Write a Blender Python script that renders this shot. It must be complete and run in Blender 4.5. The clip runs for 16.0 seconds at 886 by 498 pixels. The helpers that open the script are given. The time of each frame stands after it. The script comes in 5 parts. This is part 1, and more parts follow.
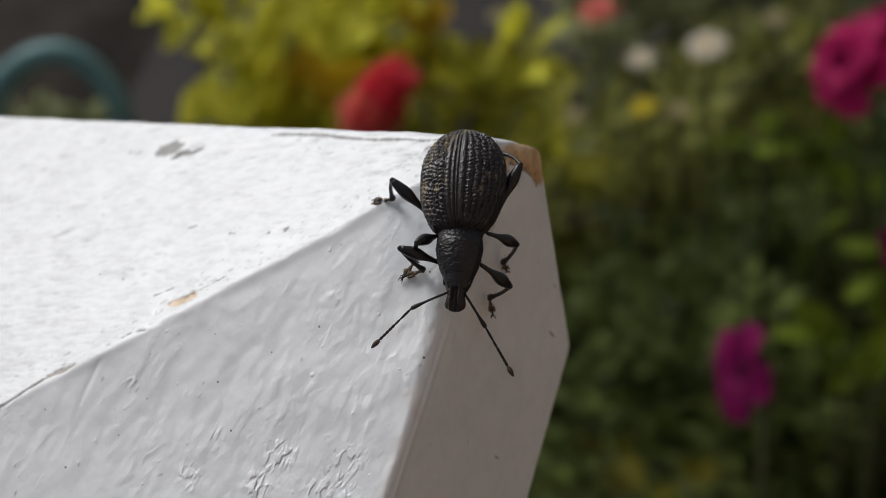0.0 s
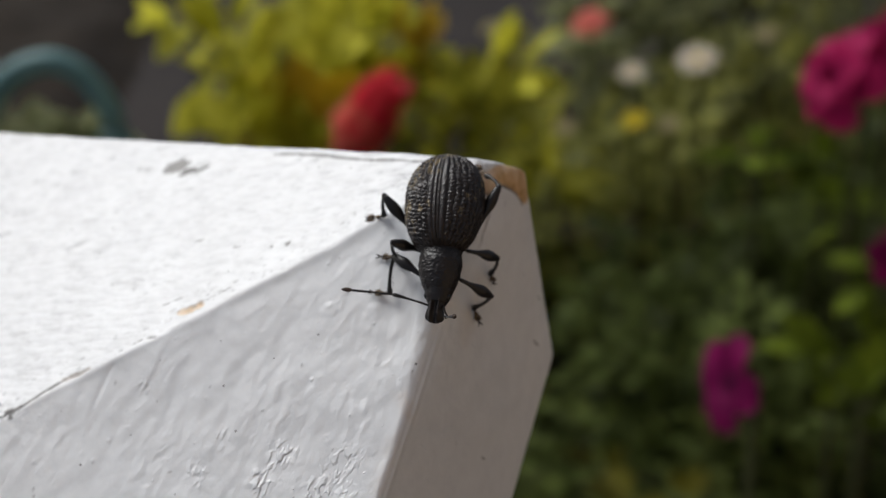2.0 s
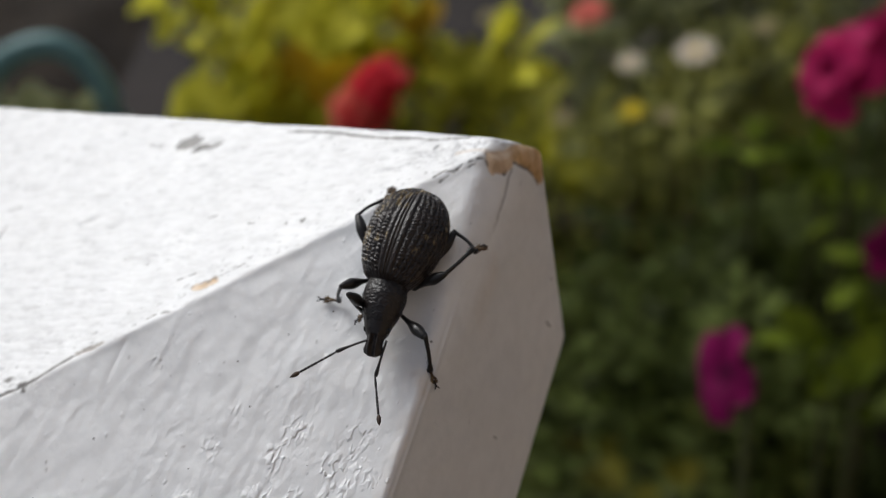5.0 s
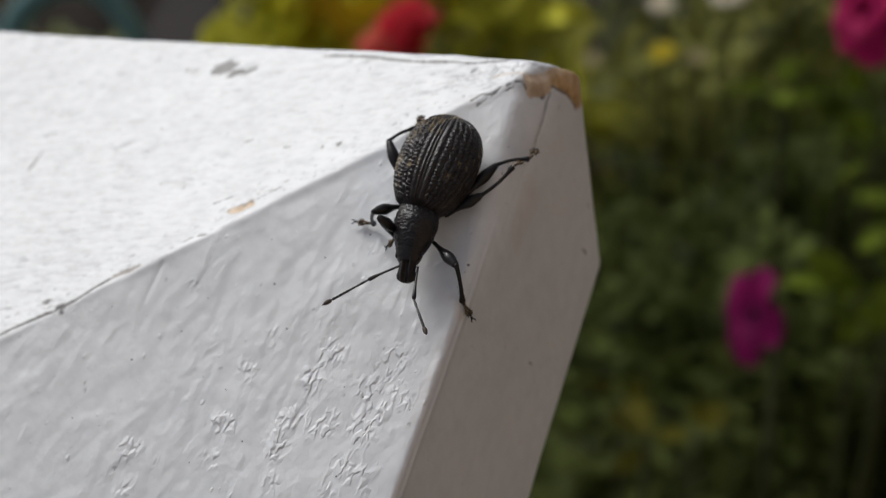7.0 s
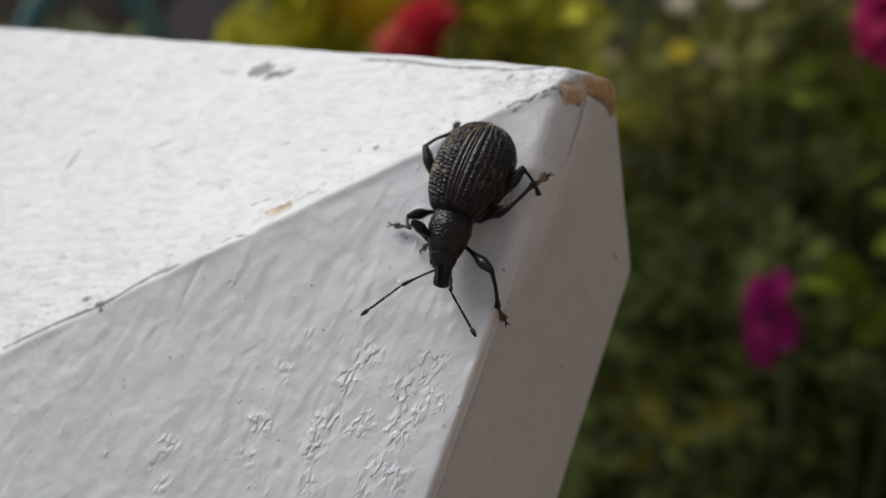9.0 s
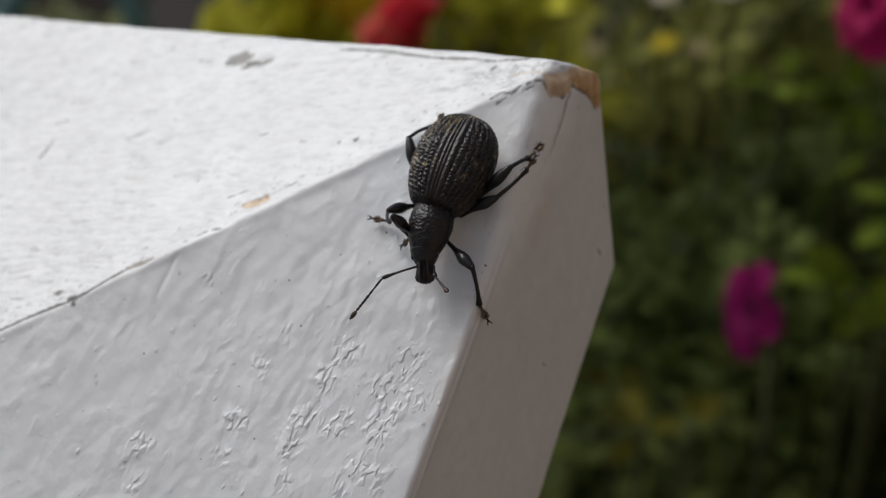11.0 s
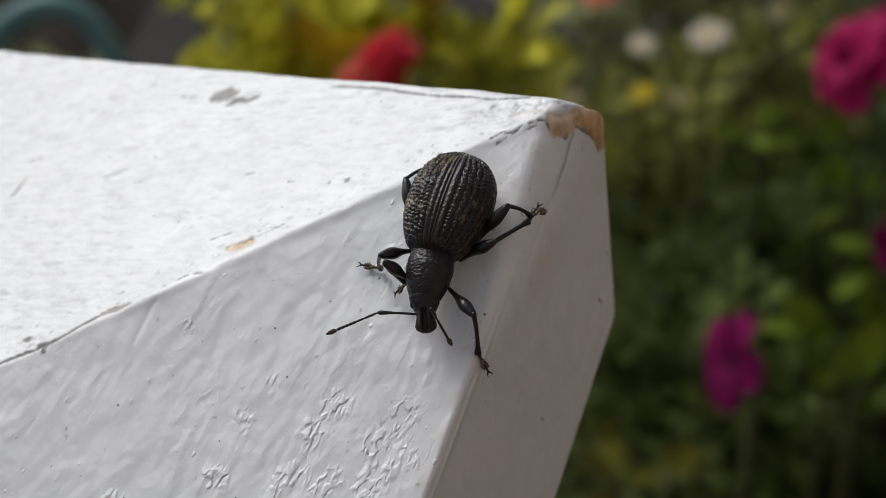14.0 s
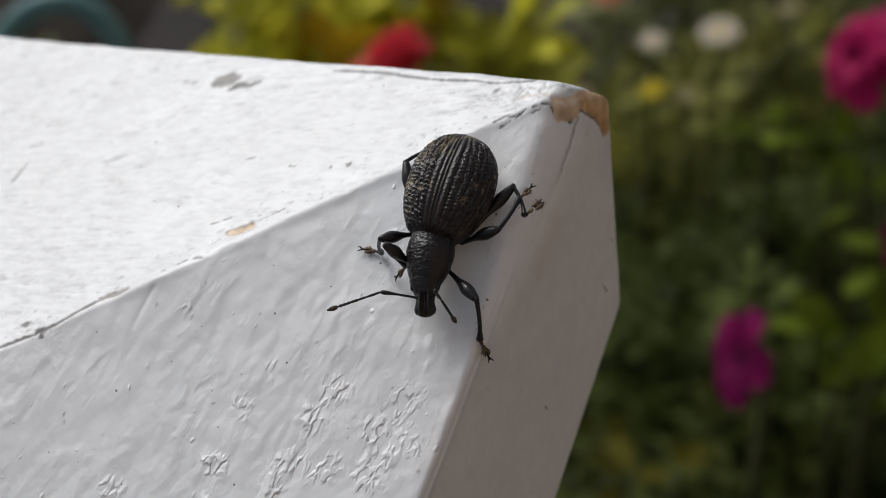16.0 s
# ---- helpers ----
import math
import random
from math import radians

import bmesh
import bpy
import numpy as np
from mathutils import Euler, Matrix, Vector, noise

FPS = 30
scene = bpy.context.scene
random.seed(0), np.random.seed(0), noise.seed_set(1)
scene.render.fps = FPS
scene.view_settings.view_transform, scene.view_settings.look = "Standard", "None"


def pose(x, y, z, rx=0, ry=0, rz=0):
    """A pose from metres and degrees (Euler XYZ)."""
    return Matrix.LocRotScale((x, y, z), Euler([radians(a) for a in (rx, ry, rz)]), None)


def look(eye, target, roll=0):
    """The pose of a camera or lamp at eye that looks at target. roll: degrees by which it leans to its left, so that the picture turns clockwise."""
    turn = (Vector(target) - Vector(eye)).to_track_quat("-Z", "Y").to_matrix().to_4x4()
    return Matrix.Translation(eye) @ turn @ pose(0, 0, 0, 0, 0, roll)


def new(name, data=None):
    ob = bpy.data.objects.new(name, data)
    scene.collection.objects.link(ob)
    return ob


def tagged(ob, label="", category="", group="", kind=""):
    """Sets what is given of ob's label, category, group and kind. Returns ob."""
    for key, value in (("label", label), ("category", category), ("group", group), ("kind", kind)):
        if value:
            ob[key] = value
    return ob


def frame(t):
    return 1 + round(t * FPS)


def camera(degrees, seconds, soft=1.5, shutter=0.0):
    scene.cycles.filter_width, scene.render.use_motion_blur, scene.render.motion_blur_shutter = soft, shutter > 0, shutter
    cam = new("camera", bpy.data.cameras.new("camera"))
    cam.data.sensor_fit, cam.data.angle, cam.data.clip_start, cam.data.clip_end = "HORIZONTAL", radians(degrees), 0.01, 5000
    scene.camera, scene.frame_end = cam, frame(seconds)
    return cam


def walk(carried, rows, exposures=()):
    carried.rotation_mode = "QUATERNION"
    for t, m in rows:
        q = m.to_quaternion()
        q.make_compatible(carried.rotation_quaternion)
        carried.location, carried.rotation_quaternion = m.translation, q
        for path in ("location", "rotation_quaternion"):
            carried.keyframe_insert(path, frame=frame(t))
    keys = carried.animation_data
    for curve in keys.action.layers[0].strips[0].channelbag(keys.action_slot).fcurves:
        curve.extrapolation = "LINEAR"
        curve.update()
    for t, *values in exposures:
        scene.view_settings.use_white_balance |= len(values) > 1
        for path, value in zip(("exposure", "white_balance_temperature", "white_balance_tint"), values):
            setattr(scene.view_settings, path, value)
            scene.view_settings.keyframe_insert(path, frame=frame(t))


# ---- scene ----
# A black vine weevil on the chipped corner of a white painted rail, before a flower bed.
MM = 0.001
cam = camera(38.0, 16.0, soft=0.85)
cam.data.dof.use_dof = True
cam.data.dof.focus_distance = 0.0562
cam.data.dof.aperture_fstop = 56.0
cam.data.dof.aperture_blades = 0
# seconds, eye in millimetres, turn in degrees
PATH = [
    (0, -2.39, -53.14, 26.62, 59.92, 2.77, -0.96),
    (0.5, -2.43, -53.43, 27.10, 60.09, 2.74, -0.76),
    (1, -2.23, -54.67, 27.50, 59.98, 2.64, -0.85),
    (1.5, -2.26, -56.94, 29.01, 60.47, 2.42, -1.03),
    (2, -2.33, -56.85, 28.94, 60.40, 2.29, -1.12),
    (2.5, -2.59, -56.58, 29.17, 60.37, 2.21, -1.09),
    (3, -2.72, -56.54, 29.01, 60.21, 2.15, -1.05),
    (5.3, -3.46, -57.13, 28.43, 59.76, 1.39, -0.79),
    (5.5, -3.52, -57.18, 28.38, 58.36, 1.76, -0.05),
    (6, -4.03, -56.89, 28.06, 57.70, 1.99, 0.42),
    (6.5, -3.91, -56.95, 27.61, 57.49, 1.77, 0.26),
    (7, -3.94, -57.25, 27.53, 57.41, 1.86, 0.23),
    (7.5, -4.15, -57.54, 27.81, 57.32, 1.76, 0.36),
    (8, -4.48, -58.61, 28.54, 57.62, 1.91, 0.91),
    (10.3, -5.21, -56.40, 28.07, 56.68, 0.91, 0.99),
    (10.5, -5.21, -56.40, 28.07, 56.79, 0.91, 0.84),
    (11, -4.94, -56.49, 27.83, 56.79, 0.83, 0.69),
    (11.5, -5.52, -54.66, 27.04, 57.13, 0.20, 0.26),
    (12, -6.37, -52.04, 25.00, 57.72, -0.01, 0.13),
    (12.5, -6.44, -51.82, 24.99, 58.00, -0.00, 0.00),
    (13, -6.28, -52.50, 25.26, 58.56, 0.04, -0.09),
    (13.5, -6.07, -53.32, 25.57, 58.89, -0.09, -0.06),
    (14, -5.92, -53.54, 25.90, 58.90, -0.23, 0.10),
    (14.5, -6.09, -53.08, 25.97, 58.78, -0.28, 0.45),
    (15, -6.00, -52.76, 25.55, 58.66, -0.21, 0.66),
    (15.5, -5.78, -52.97, 25.22, 58.68, -0.13, 0.74),
    (16, -5.59, -53.17, 25.03, 58.77, -0.16, 0.55),
]
walk(cam, [(t, pose(x * MM, y * MM, z * MM, a, b, c)) for t, x, y, z, a, b, c in PATH],
     [(0, -0.08), (1, -0.06), (2, 0.0), (3, 0.03), (5.5, 0.03), (6.5, -0.10), (7.5, -0.13), (8, -0.18), (10.5, -0.25), (11.5, -0.18), (12.5, -0.12), (13.5, -0.09), (16, -0.10)])

# ---- light: bright, hazy daylight from behind and to the side of the rail ----
SUN_TO = Vector((-0.50, 0.47, 0.73)).normalized()
world = bpy.data.worlds.new("sky")
scene.world = world
world.use_nodes = True
wn = world.node_tree
sky = wn.nodes.new("ShaderNodeTexSky")
sky.sky_type = "NISHITA"
sky.sun_disc = False
sky.sun_elevation = math.asin(SUN_TO.z)
sky.sun_rotation = math.atan2(SUN_TO.x, SUN_TO.y)
sky.dust_density = 4.0
haze = wn.nodes.new("ShaderNodeHueSaturation")
haze.inputs["Saturation"].default_value = 0.60
wn.links.new(sky.outputs["Color"], haze.inputs["Color"])
back = wn.nodes["Background"]
back.inputs["Strength"].default_value = 0.090
wn.links.new(haze.outputs["Color"], back.inputs["Color"])

sun = new("sun", bpy.data.lights.new("sun", "SUN"))
sun.data.energy = 1.91
sun.data.angle = radians(24)
sun.data.color = (0.950, 0.985, 1.0)
sun.matrix_world = look(SUN_TO * 30, (0, 0, 0))


# ---- materials ----
def material(name, color, rough=0.5, metal=0.0):
    m = bpy.data.materials.new(name)
    m.use_nodes = True
    b = m.node_tree.nodes["Principled BSDF"]
    b.inputs["Base Color"].default_value = (*color, 1)
    b.inputs["Roughness"].default_value = rough
    b.inputs["Metallic"].default_value = metal
    return m, m.node_tree, b


def node(tree, kind, **inputs):
    n = tree.nodes.new(kind)
    for key, value in inputs.items():
        n.inputs[key.replace("_", " ")].default_value = value
    return n


def noise_at(tree, scale, detail=4.0, rough=0.55, stretch=None):
    """Noise over the object's own space, in features per metre."""
    co = tree.nodes.new("ShaderNodeTexCoord")
    n = node(tree, "ShaderNodeTexNoise", Scale=scale, Detail=detail, Roughness=rough)
    if stretch:
        mp = tree.nodes.new("ShaderNodeMapping")
        mp.inputs["Scale"].default_value = stretch
        tree.links.new(co.outputs["Object"], mp.inputs["Vector"])
        tree.links.new(mp.outputs["Vector"], n.inputs["Vector"])
    else:
        tree.links.new(co.outputs["Object"], n.inputs["Vector"])
    return n.outputs["Fac"]


def ramp(tree, fac, stops):
    r = tree.nodes.new("ShaderNodeValToRGB")
    els = r.color_ramp.elements
    while len(els) < len(stops):
        els.new(0.5)
    for e, (at, color) in zip(els, stops):
        e.position, e.color = at, (*color, 1)
    tree.links.new(fac, r.inputs["Fac"])
    return r.outputs["Color"]


def mix(tree, fac, a, b, how="MIX"):
    n = tree.nodes.new("ShaderNodeMix")
    n.data_type, n.blend_type = "RGBA", how
    for value, key in ((fac, 0), (a, 6), (b, 7)):
        if isinstance(value, bpy.types.NodeSocket):
            tree.links.new(value, n.inputs[key])
        else:
            n.inputs[key].default_value = value
    return n.outputs[2]


def bump(tree, bsdf, height, strength, distance, after=None):
    n = node(tree, "ShaderNodeBump", Strength=strength, Distance=distance)
    tree.links.new(height, n.inputs["Height"])
    if after:
        tree.links.new(after, n.inputs["Normal"])
    tree.links.new(n.outputs["Normal"], bsdf.inputs["Normal"])
    return n.outputs["Normal"]


def attribute(tree, name):
    a = tree.nodes.new("ShaderNodeAttribute")
    a.attribute_name = name
    return a.outputs["Fac"]


def sums(tree, how, a, b=0.0):
    n = tree.nodes.new("ShaderNodeMath")
    n.operation = how
    for k, value in enumerate((a, b)):
        if isinstance(value, bpy.types.NodeSocket):
            tree.links.new(value, n.inputs[k])
        else:
            n.inputs[k].default_value = value
    return n.outputs[0]


def eased(tree, fac, lo, hi):
    n = tree.nodes.new("ShaderNodeMapRange")
    n.interpolation_type = "SMOOTHSTEP"
    n.inputs["From Min"].default_value, n.inputs["From Max"].default_value = lo, hi
    tree.links.new(fac, n.inputs["Value"])
    return n.outputs["Result"]


def turned_space(tree, axes, scales):
    """The object's space along other axes, each scaled, in features per metre."""
    co = tree.nodes.new("ShaderNodeTexCoord")
    put = tree.nodes.new("ShaderNodeCombineXYZ")
    for k, (axis, scale) in enumerate(zip(axes, scales)):
        dot = tree.nodes.new("ShaderNodeVectorMath")
        dot.operation = "DOT_PRODUCT"
        tree.links.new(co.outputs["Object"], dot.inputs[0])
        dot.inputs[1].default_value = tuple(Vector(axis).normalized() * scale)
        tree.links.new(dot.outputs["Value"], put.inputs[k])
    return put.outputs[0]


def noise_in(tree, space, detail=3.0, rough=0.55, wander=0.0):
    n = node(tree, "ShaderNodeTexNoise", Scale=1.0, Detail=detail, Roughness=rough, Distortion=wander)
    tree.links.new(space, n.inputs["Vector"])
    return n.outputs["Fac"]


def paint_material():
    """White gloss paint: brush lines along the top, wrinkles and pimples on the front, bare wood and soot where it is worn."""
    m, t, b = material("white_paint", (0.8, 0.8, 0.8), 0.42)
    run, out = Vector((-0.89, 0.376, -0.26)), Vector((-0.345, -0.178, 0.921))
    top_axes = (run, out.cross(run), out)
    down, face = Vector((-0.38, -0.69, -0.62)), Vector((-0.21, -0.567, 0.797))
    front_axes = (down, face.cross(down), face)
    on_top = attribute(t, "top")
    fine = noise_at(t, 900, 5)
    wide = noise_at(t, 90, 3)
    white = ramp(t, wide, [(0.3, (0.76, 0.765, 0.775)), (0.7, (0.83, 0.83, 0.83))])
    white = mix(t, 0.22, white, ramp(t, fine, [(0.3, (0.62, 0.62, 0.62)), (0.62, (0.86, 0.86, 0.86))]))
    # greyed flecks that follow the grain of the top
    fleck = eased(t, noise_in(t, turned_space(t, top_axes, (480, 1050, 400)), 6, 0.68, 0.3), 0.545, 0.66)
    patchy = eased(t, noise_in(t, turned_space(t, top_axes, (130, 300, 100)), 2), 0.40, 0.62)
    fleck = sums(t, "MULTIPLY", sums(t, "MULTIPLY", fleck, patchy), on_top)
    white = mix(t, sums(t, "MULTIPLY", fleck, 0.62), white, (0.36, 0.36, 0.365, 1))
    grain = noise_at(t, 620, 4, 0.6, (1.0, 1.6, 1.0))
    bare = ramp(t, grain, [(0.34, (0.44, 0.25, 0.09)), (0.50, (0.68, 0.46, 0.25)), (0.68, (0.84, 0.69, 0.50))])
    col = mix(t, attribute(t, "bare"), white, bare)
    # single dark specks of dirt
    cells = t.nodes.new("ShaderNodeTexVoronoi")
    cells.voronoi_dimensions = "2D"
    cells.inputs["Scale"].default_value = 1.0
    t.links.new(turned_space(t, front_axes, (520, 520, 520)), cells.inputs["Vector"])
    parts = t.nodes.new("ShaderNodeSeparateColor")
    t.links.new(cells.outputs["Color"], parts.inputs[0])
    dot = sums(t, "SUBTRACT", sums(t, "MULTIPLY", sums(t, "SUBTRACT", parts.outputs[0], 0.70), 0.13), cells.outputs["Distance"])
    speck = eased(t, dot, -0.004, 0.008)
    soot = ramp(t, fine, [(0.3, (0.05, 0.046, 0.043)), (0.7, (0.19, 0.175, 0.165))])
    col = mix(t, sums(t, "MULTIPLY", speck, 0.85), col, soot)
    col = mix(t, attribute(t, "grime"), col, soot)
    t.links.new(col, b.inputs["Base Color"])
    rough = ramp(t, wide, [(0.3, (0.34, 0.34, 0.34)), (0.7, (0.5, 0.5, 0.5))])
    t.links.new(rough, b.inputs["Roughness"])
    first = bump(t, b, noise_at(t, 2300, 4, 0.5), 0.18, 0.00008)
    second = bump(t, b, noise_at(t, 9000, 2), 0.15, 0.00002, first)
    brush = noise_in(t, turned_space(t, top_axes, (520, 1500, 300)), 4, 0.55, 0.6)
    third = bump(t, b, sums(t, "MULTIPLY", brush, on_top), 0.38, 0.00016, second)
    wave = noise_in(t, turned_space(t, front_axes, (2100, 3500, 900)), 1.2, 0.45, 0.35)
    crest = eased(t, wave, 0.40, 0.63)
    fold = sums(t, "MULTIPLY", crest, attribute(t, "wrinkle"))
    lumps = noise_in(t, turned_space(t, front_axes, (1150, 1750, 1100)), 2, 0.5)
    lumps = sums(t, "MULTIPLY", lumps, eased(t, noise_at(t, 330, 2), 0.30, 0.66))
    third = bump(t, b, sums(t, "MULTIPLY", lumps, sums(t, "SUBTRACT", 1.0, on_top)), 0.60, 0.00014, third)
    fourth = bump(t, b, fold, 0.8, 0.000078, third)
    drop = t.nodes.new("ShaderNodeTexVoronoi")
    drop.voronoi_dimensions = "2D"
    t.links.new(turned_space(t, front_axes, (850, 1500, 800)), drop.inputs["Vector"])
    drop.inputs["Scale"].default_value = 1.0
    hue = t.nodes.new("ShaderNodeSeparateColor")
    t.links.new(drop.outputs["Color"], hue.inputs[0])
    size = sums(t, "MULTIPLY", sums(t, "SUBTRACT", hue.outputs[0], 0.82), 0.6)
    uneven = sums(t, "MULTIPLY", sums(t, "SUBTRACT", noise_at(t, 3500, 2), 0.5), 0.5)
    pimple = eased(t, sums(t, "ADD", sums(t, "SUBTRACT", size, drop.outputs["Distance"]), uneven), -0.04, 0.16)
    fifth = bump(t, b, sums(t, "MULTIPLY", pimple, sums(t, "SUBTRACT", 1.0, on_top)), 0.9, 0.00004, fourth)
    # the paint's thick rim and the hollow behind it, just round the edge of the end
    rim = sums(t, "ADD", attribute(t, "rim"), sums(t, "MULTIPLY", sums(t, "SUBTRACT", noise_at(t, 420, 2), 0.5), 0.25))
    bead = sums(t, "MULTIPLY", eased(t, rim, 0.26, 0.46), sums(t, "SUBTRACT", 1.0, eased(t, rim, 0.46, 0.74)))
    hollow = sums(t, "MULTIPLY", eased(t, rim, 0.0, 0.20), sums(t, "SUBTRACT", 1.0, eased(t, rim, 0.22, 0.42)))
    thick = sums(t, "SUBTRACT", bead, sums(t, "MULTIPLY", hollow, 0.6))
    bump(t, b, sums(t, "MULTIPLY", thick, attribute(t, "low")), 0.45, 0.00008, fifth)
    return m


def chitin_material(name, rough, flecks, base=(0.010, 0.009, 0.008)):
    m, t, b = material(name, base, rough)
    b.inputs["Specular IOR Level"].default_value = 0.42
    wide = noise_at(t, 1500, 3)
    col = ramp(t, wide, [(0.35, tuple(c * 0.7 for c in base)), (0.7, tuple(c * 1.7 for c in base))])
    if flecks:
        # golden scales, thickest towards the tail and the flanks
        co = t.nodes.new("ShaderNodeTexCoord")
        xyz = t.nodes.new("ShaderNodeSeparateXYZ")
        t.links.new(co.outputs["Object"], xyz.inputs[0])
        flank = eased(t, sums(t, "ABSOLUTE", xyz.outputs[0]), 0.0008, 0.0019)
        tail = eased(t, sums(t, "MULTIPLY", xyz.outputs[1], -1.0), 0.0025, 0.0046)
        more = sums(t, "ADD", sums(t, "MULTIPLY", flank, 0.05), sums(t, "MULTIPLY", tail, 0.09))
        tufts = sums(t, "MULTIPLY", eased(t, noise_at(t, 700, 2), 0.48, 0.64), 0.16)
        streaky = noise_at(t, 4600, 2, 0.6, (1.0, 0.40, 1.0))
        spots = ramp(t, sums(t, "ADD", sums(t, "ADD", streaky, tufts), more), [(flecks, (0, 0, 0)), (flecks + 0.10, (1, 1, 1))])
        col = mix(t, sums(t, "MULTIPLY", spots, 0.85), col, (0.19, 0.140, 0.066, 1))
    t.links.new(col, b.inputs["Base Color"])
    bump(t, b, noise_at(t, 8000, 3, 0.6), 0.28, 0.00005)
    return m


def leaf_material(name, dark, light, gloss=0.6, patch=30, by_piece=False):
    """Thin, light-passing leaf or petal, each of its own tone, with light and shade painted in patches."""
    m, t, b = material(name, light, gloss)
    if by_piece:
        own = t.nodes.new("ShaderNodeObjectInfo").outputs["Random"]
    else:
        own = t.nodes.new("ShaderNodeNewGeometry").outputs["Random Per Island"]
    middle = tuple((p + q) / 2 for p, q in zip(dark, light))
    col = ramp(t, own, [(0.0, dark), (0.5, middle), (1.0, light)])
    # broad noise puts lit clumps and shaded gaps into the colour
    clump_shade = ramp(t, noise_at(t, patch, 2, 0.5), [(0.43, dark), (0.57, light)])
    col = mix(t, 0.50, col, clump_shade)
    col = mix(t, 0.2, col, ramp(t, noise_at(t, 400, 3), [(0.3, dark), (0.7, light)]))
    t.links.new(col, b.inputs["Base Color"])
    thin = t.nodes.new("ShaderNodeBsdfTranslucent")
    t.links.new(col, thin.inputs["Color"])
    both = t.nodes.new("ShaderNodeMixShader")
    both.inputs[0].default_value = 0.42
    b.inputs["Specular IOR Level"].default_value = 0.10
    t.links.new(b.outputs[0], both.inputs[1])
    t.links.new(thin.outputs[0], both.inputs[2])
    t.links.new(both.outputs[0], t.nodes["Material Output"].inputs["Surface"])
    return m


def rough_material(name, dark, light, scale, rough=0.85, height=0.004):
    m, t, b = material(name, light, rough)
    n = noise_at(t, scale, 6, 0.6)
    col = mix(t, 0.4, ramp(t, n, [(0.3, dark), (0.7, light)]), ramp(t, noise_at(t, scale / 9, 3), [(0.35, dark), (0.65, light)]))
    t.links.new(col, b.inputs["Base Color"])
    b.inputs["Specular IOR Level"].default_value = 0.2
    bump(t, b, n, 0.6, height)
    return m


PAINT = paint_material()
CRUST = chitin_material("weevil_crust", 0.36, 0.712, (0.0135, 0.0090, 0.0080))
SHIELD = chitin_material("weevil_shield", 0.40, 0.90, (0.0095, 0.0068, 0.0066))
SMOOTH = chitin_material("weevil_limb", 0.33, 0.0, (0.0095, 0.0076, 0.0074))
PAD = chitin_material("weevil_pad", 0.6, 0.56, (0.085, 0.050, 0.028))
CLUB = chitin_material("antenna_club", 0.6, 0.0, (0.050, 0.030, 0.020))
EYE = chitin_material("weevil_eye", 0.15, 0.0, (0.006, 0.006, 0.006))
# shade low in the bed is put into the darker of these tones
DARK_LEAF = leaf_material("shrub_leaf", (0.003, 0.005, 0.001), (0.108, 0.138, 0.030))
SHADED_LEAF = leaf_material("shaded_leaf", (0.004, 0.005, 0.001), (0.140, 0.170, 0.040))
PALE_LEAF = leaf_material("pale_leaf", (0.20, 0.21, 0.10), (0.38, 0.40, 0.22))
SAGE_LEAF = leaf_material("sage_leaf", (0.10, 0.11, 0.045), (0.40, 0.41, 0.19))
FRESH_LEAF = leaf_material("fresh_leaf", (0.06, 0.060, 0.004), (0.42, 0.40, 0.036))
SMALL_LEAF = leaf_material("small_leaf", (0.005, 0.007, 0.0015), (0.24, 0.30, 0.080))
MID_LEAF = leaf_material("mid_leaf", (0.022, 0.025, 0.005), (0.42, 0.42, 0.11))
LIME_LEAF = leaf_material("lime_leaf", (0.34, 0.33, 0.012), (0.86, 0.82, 0.10))
OLIVE_LEAF = leaf_material("olive_leaf", (0.030, 0.030, 0.003), (0.17, 0.155, 0.018))
AMBER_LEAF = leaf_material("amber_leaf", (0.26, 0.16, 0.008), (0.60, 0.38, 0.016))
BRIGHT_LEAF = leaf_material("bright_leaf", (0.030, 0.045, 0.003), (0.19, 0.25, 0.020))
STEM = rough_material("stem", (0.02, 0.022, 0.008), (0.05, 0.055, 0.016), 160, 0.7, 0.0005)
SOIL = rough_material("soil", (0.010, 0.007, 0.005), (0.035, 0.025, 0.016), 60, 0.95, 0.02)
PAVING = rough_material("paving", (0.018, 0.014, 0.0125), (0.037, 0.030, 0.027), 30, 0.85, 0.003)
# warm tone of the added wall that throws light on the rail's end
WARM_BOUNCE = rough_material("warm_bounce", (0.47, 0.34, 0.225), (0.64, 0.48, 0.33), 25, 0.9, 0.003)
TEAL = rough_material("teal_paint", (0.10, 0.20, 0.20), (0.19, 0.33, 0.33), 70, 0.45, 0.0008)
MAGENTA = leaf_material("magenta_petal", (0.10, 0.003, 0.042), (0.42, 0.014, 0.160), by_piece=True)
CRIMSON = leaf_material("crimson_petal", (0.17, 0.003, 0.040), (0.64, 0.024, 0.160), by_piece=True)
RED = leaf_material("red_petal", (0.74, 0.050, 0.090), (0.94, 0.150, 0.190), by_piece=True)
PINK = leaf_material("pink_petal", (0.74, 0.17, 0.15), (0.92, 0.36, 0.26), by_piece=True)
CREAM = leaf_material("cream_petal", (0.66, 0.57, 0.44), (0.90, 0.82, 0.68), by_piece=True)
FADED = leaf_material("faded_petal", (0.26, 0.22, 0.105), (0.48, 0.41, 0.22), by_piece=True)
YELLOW = leaf_material("yellow_petal", (0.55, 0.42, 0.02), (0.78, 0.62, 0.05), by_piece=True)
THROAT = leaf_material("flower_throat", (0.04, 0.002, 0.02), (0.11, 0.005, 0.05))


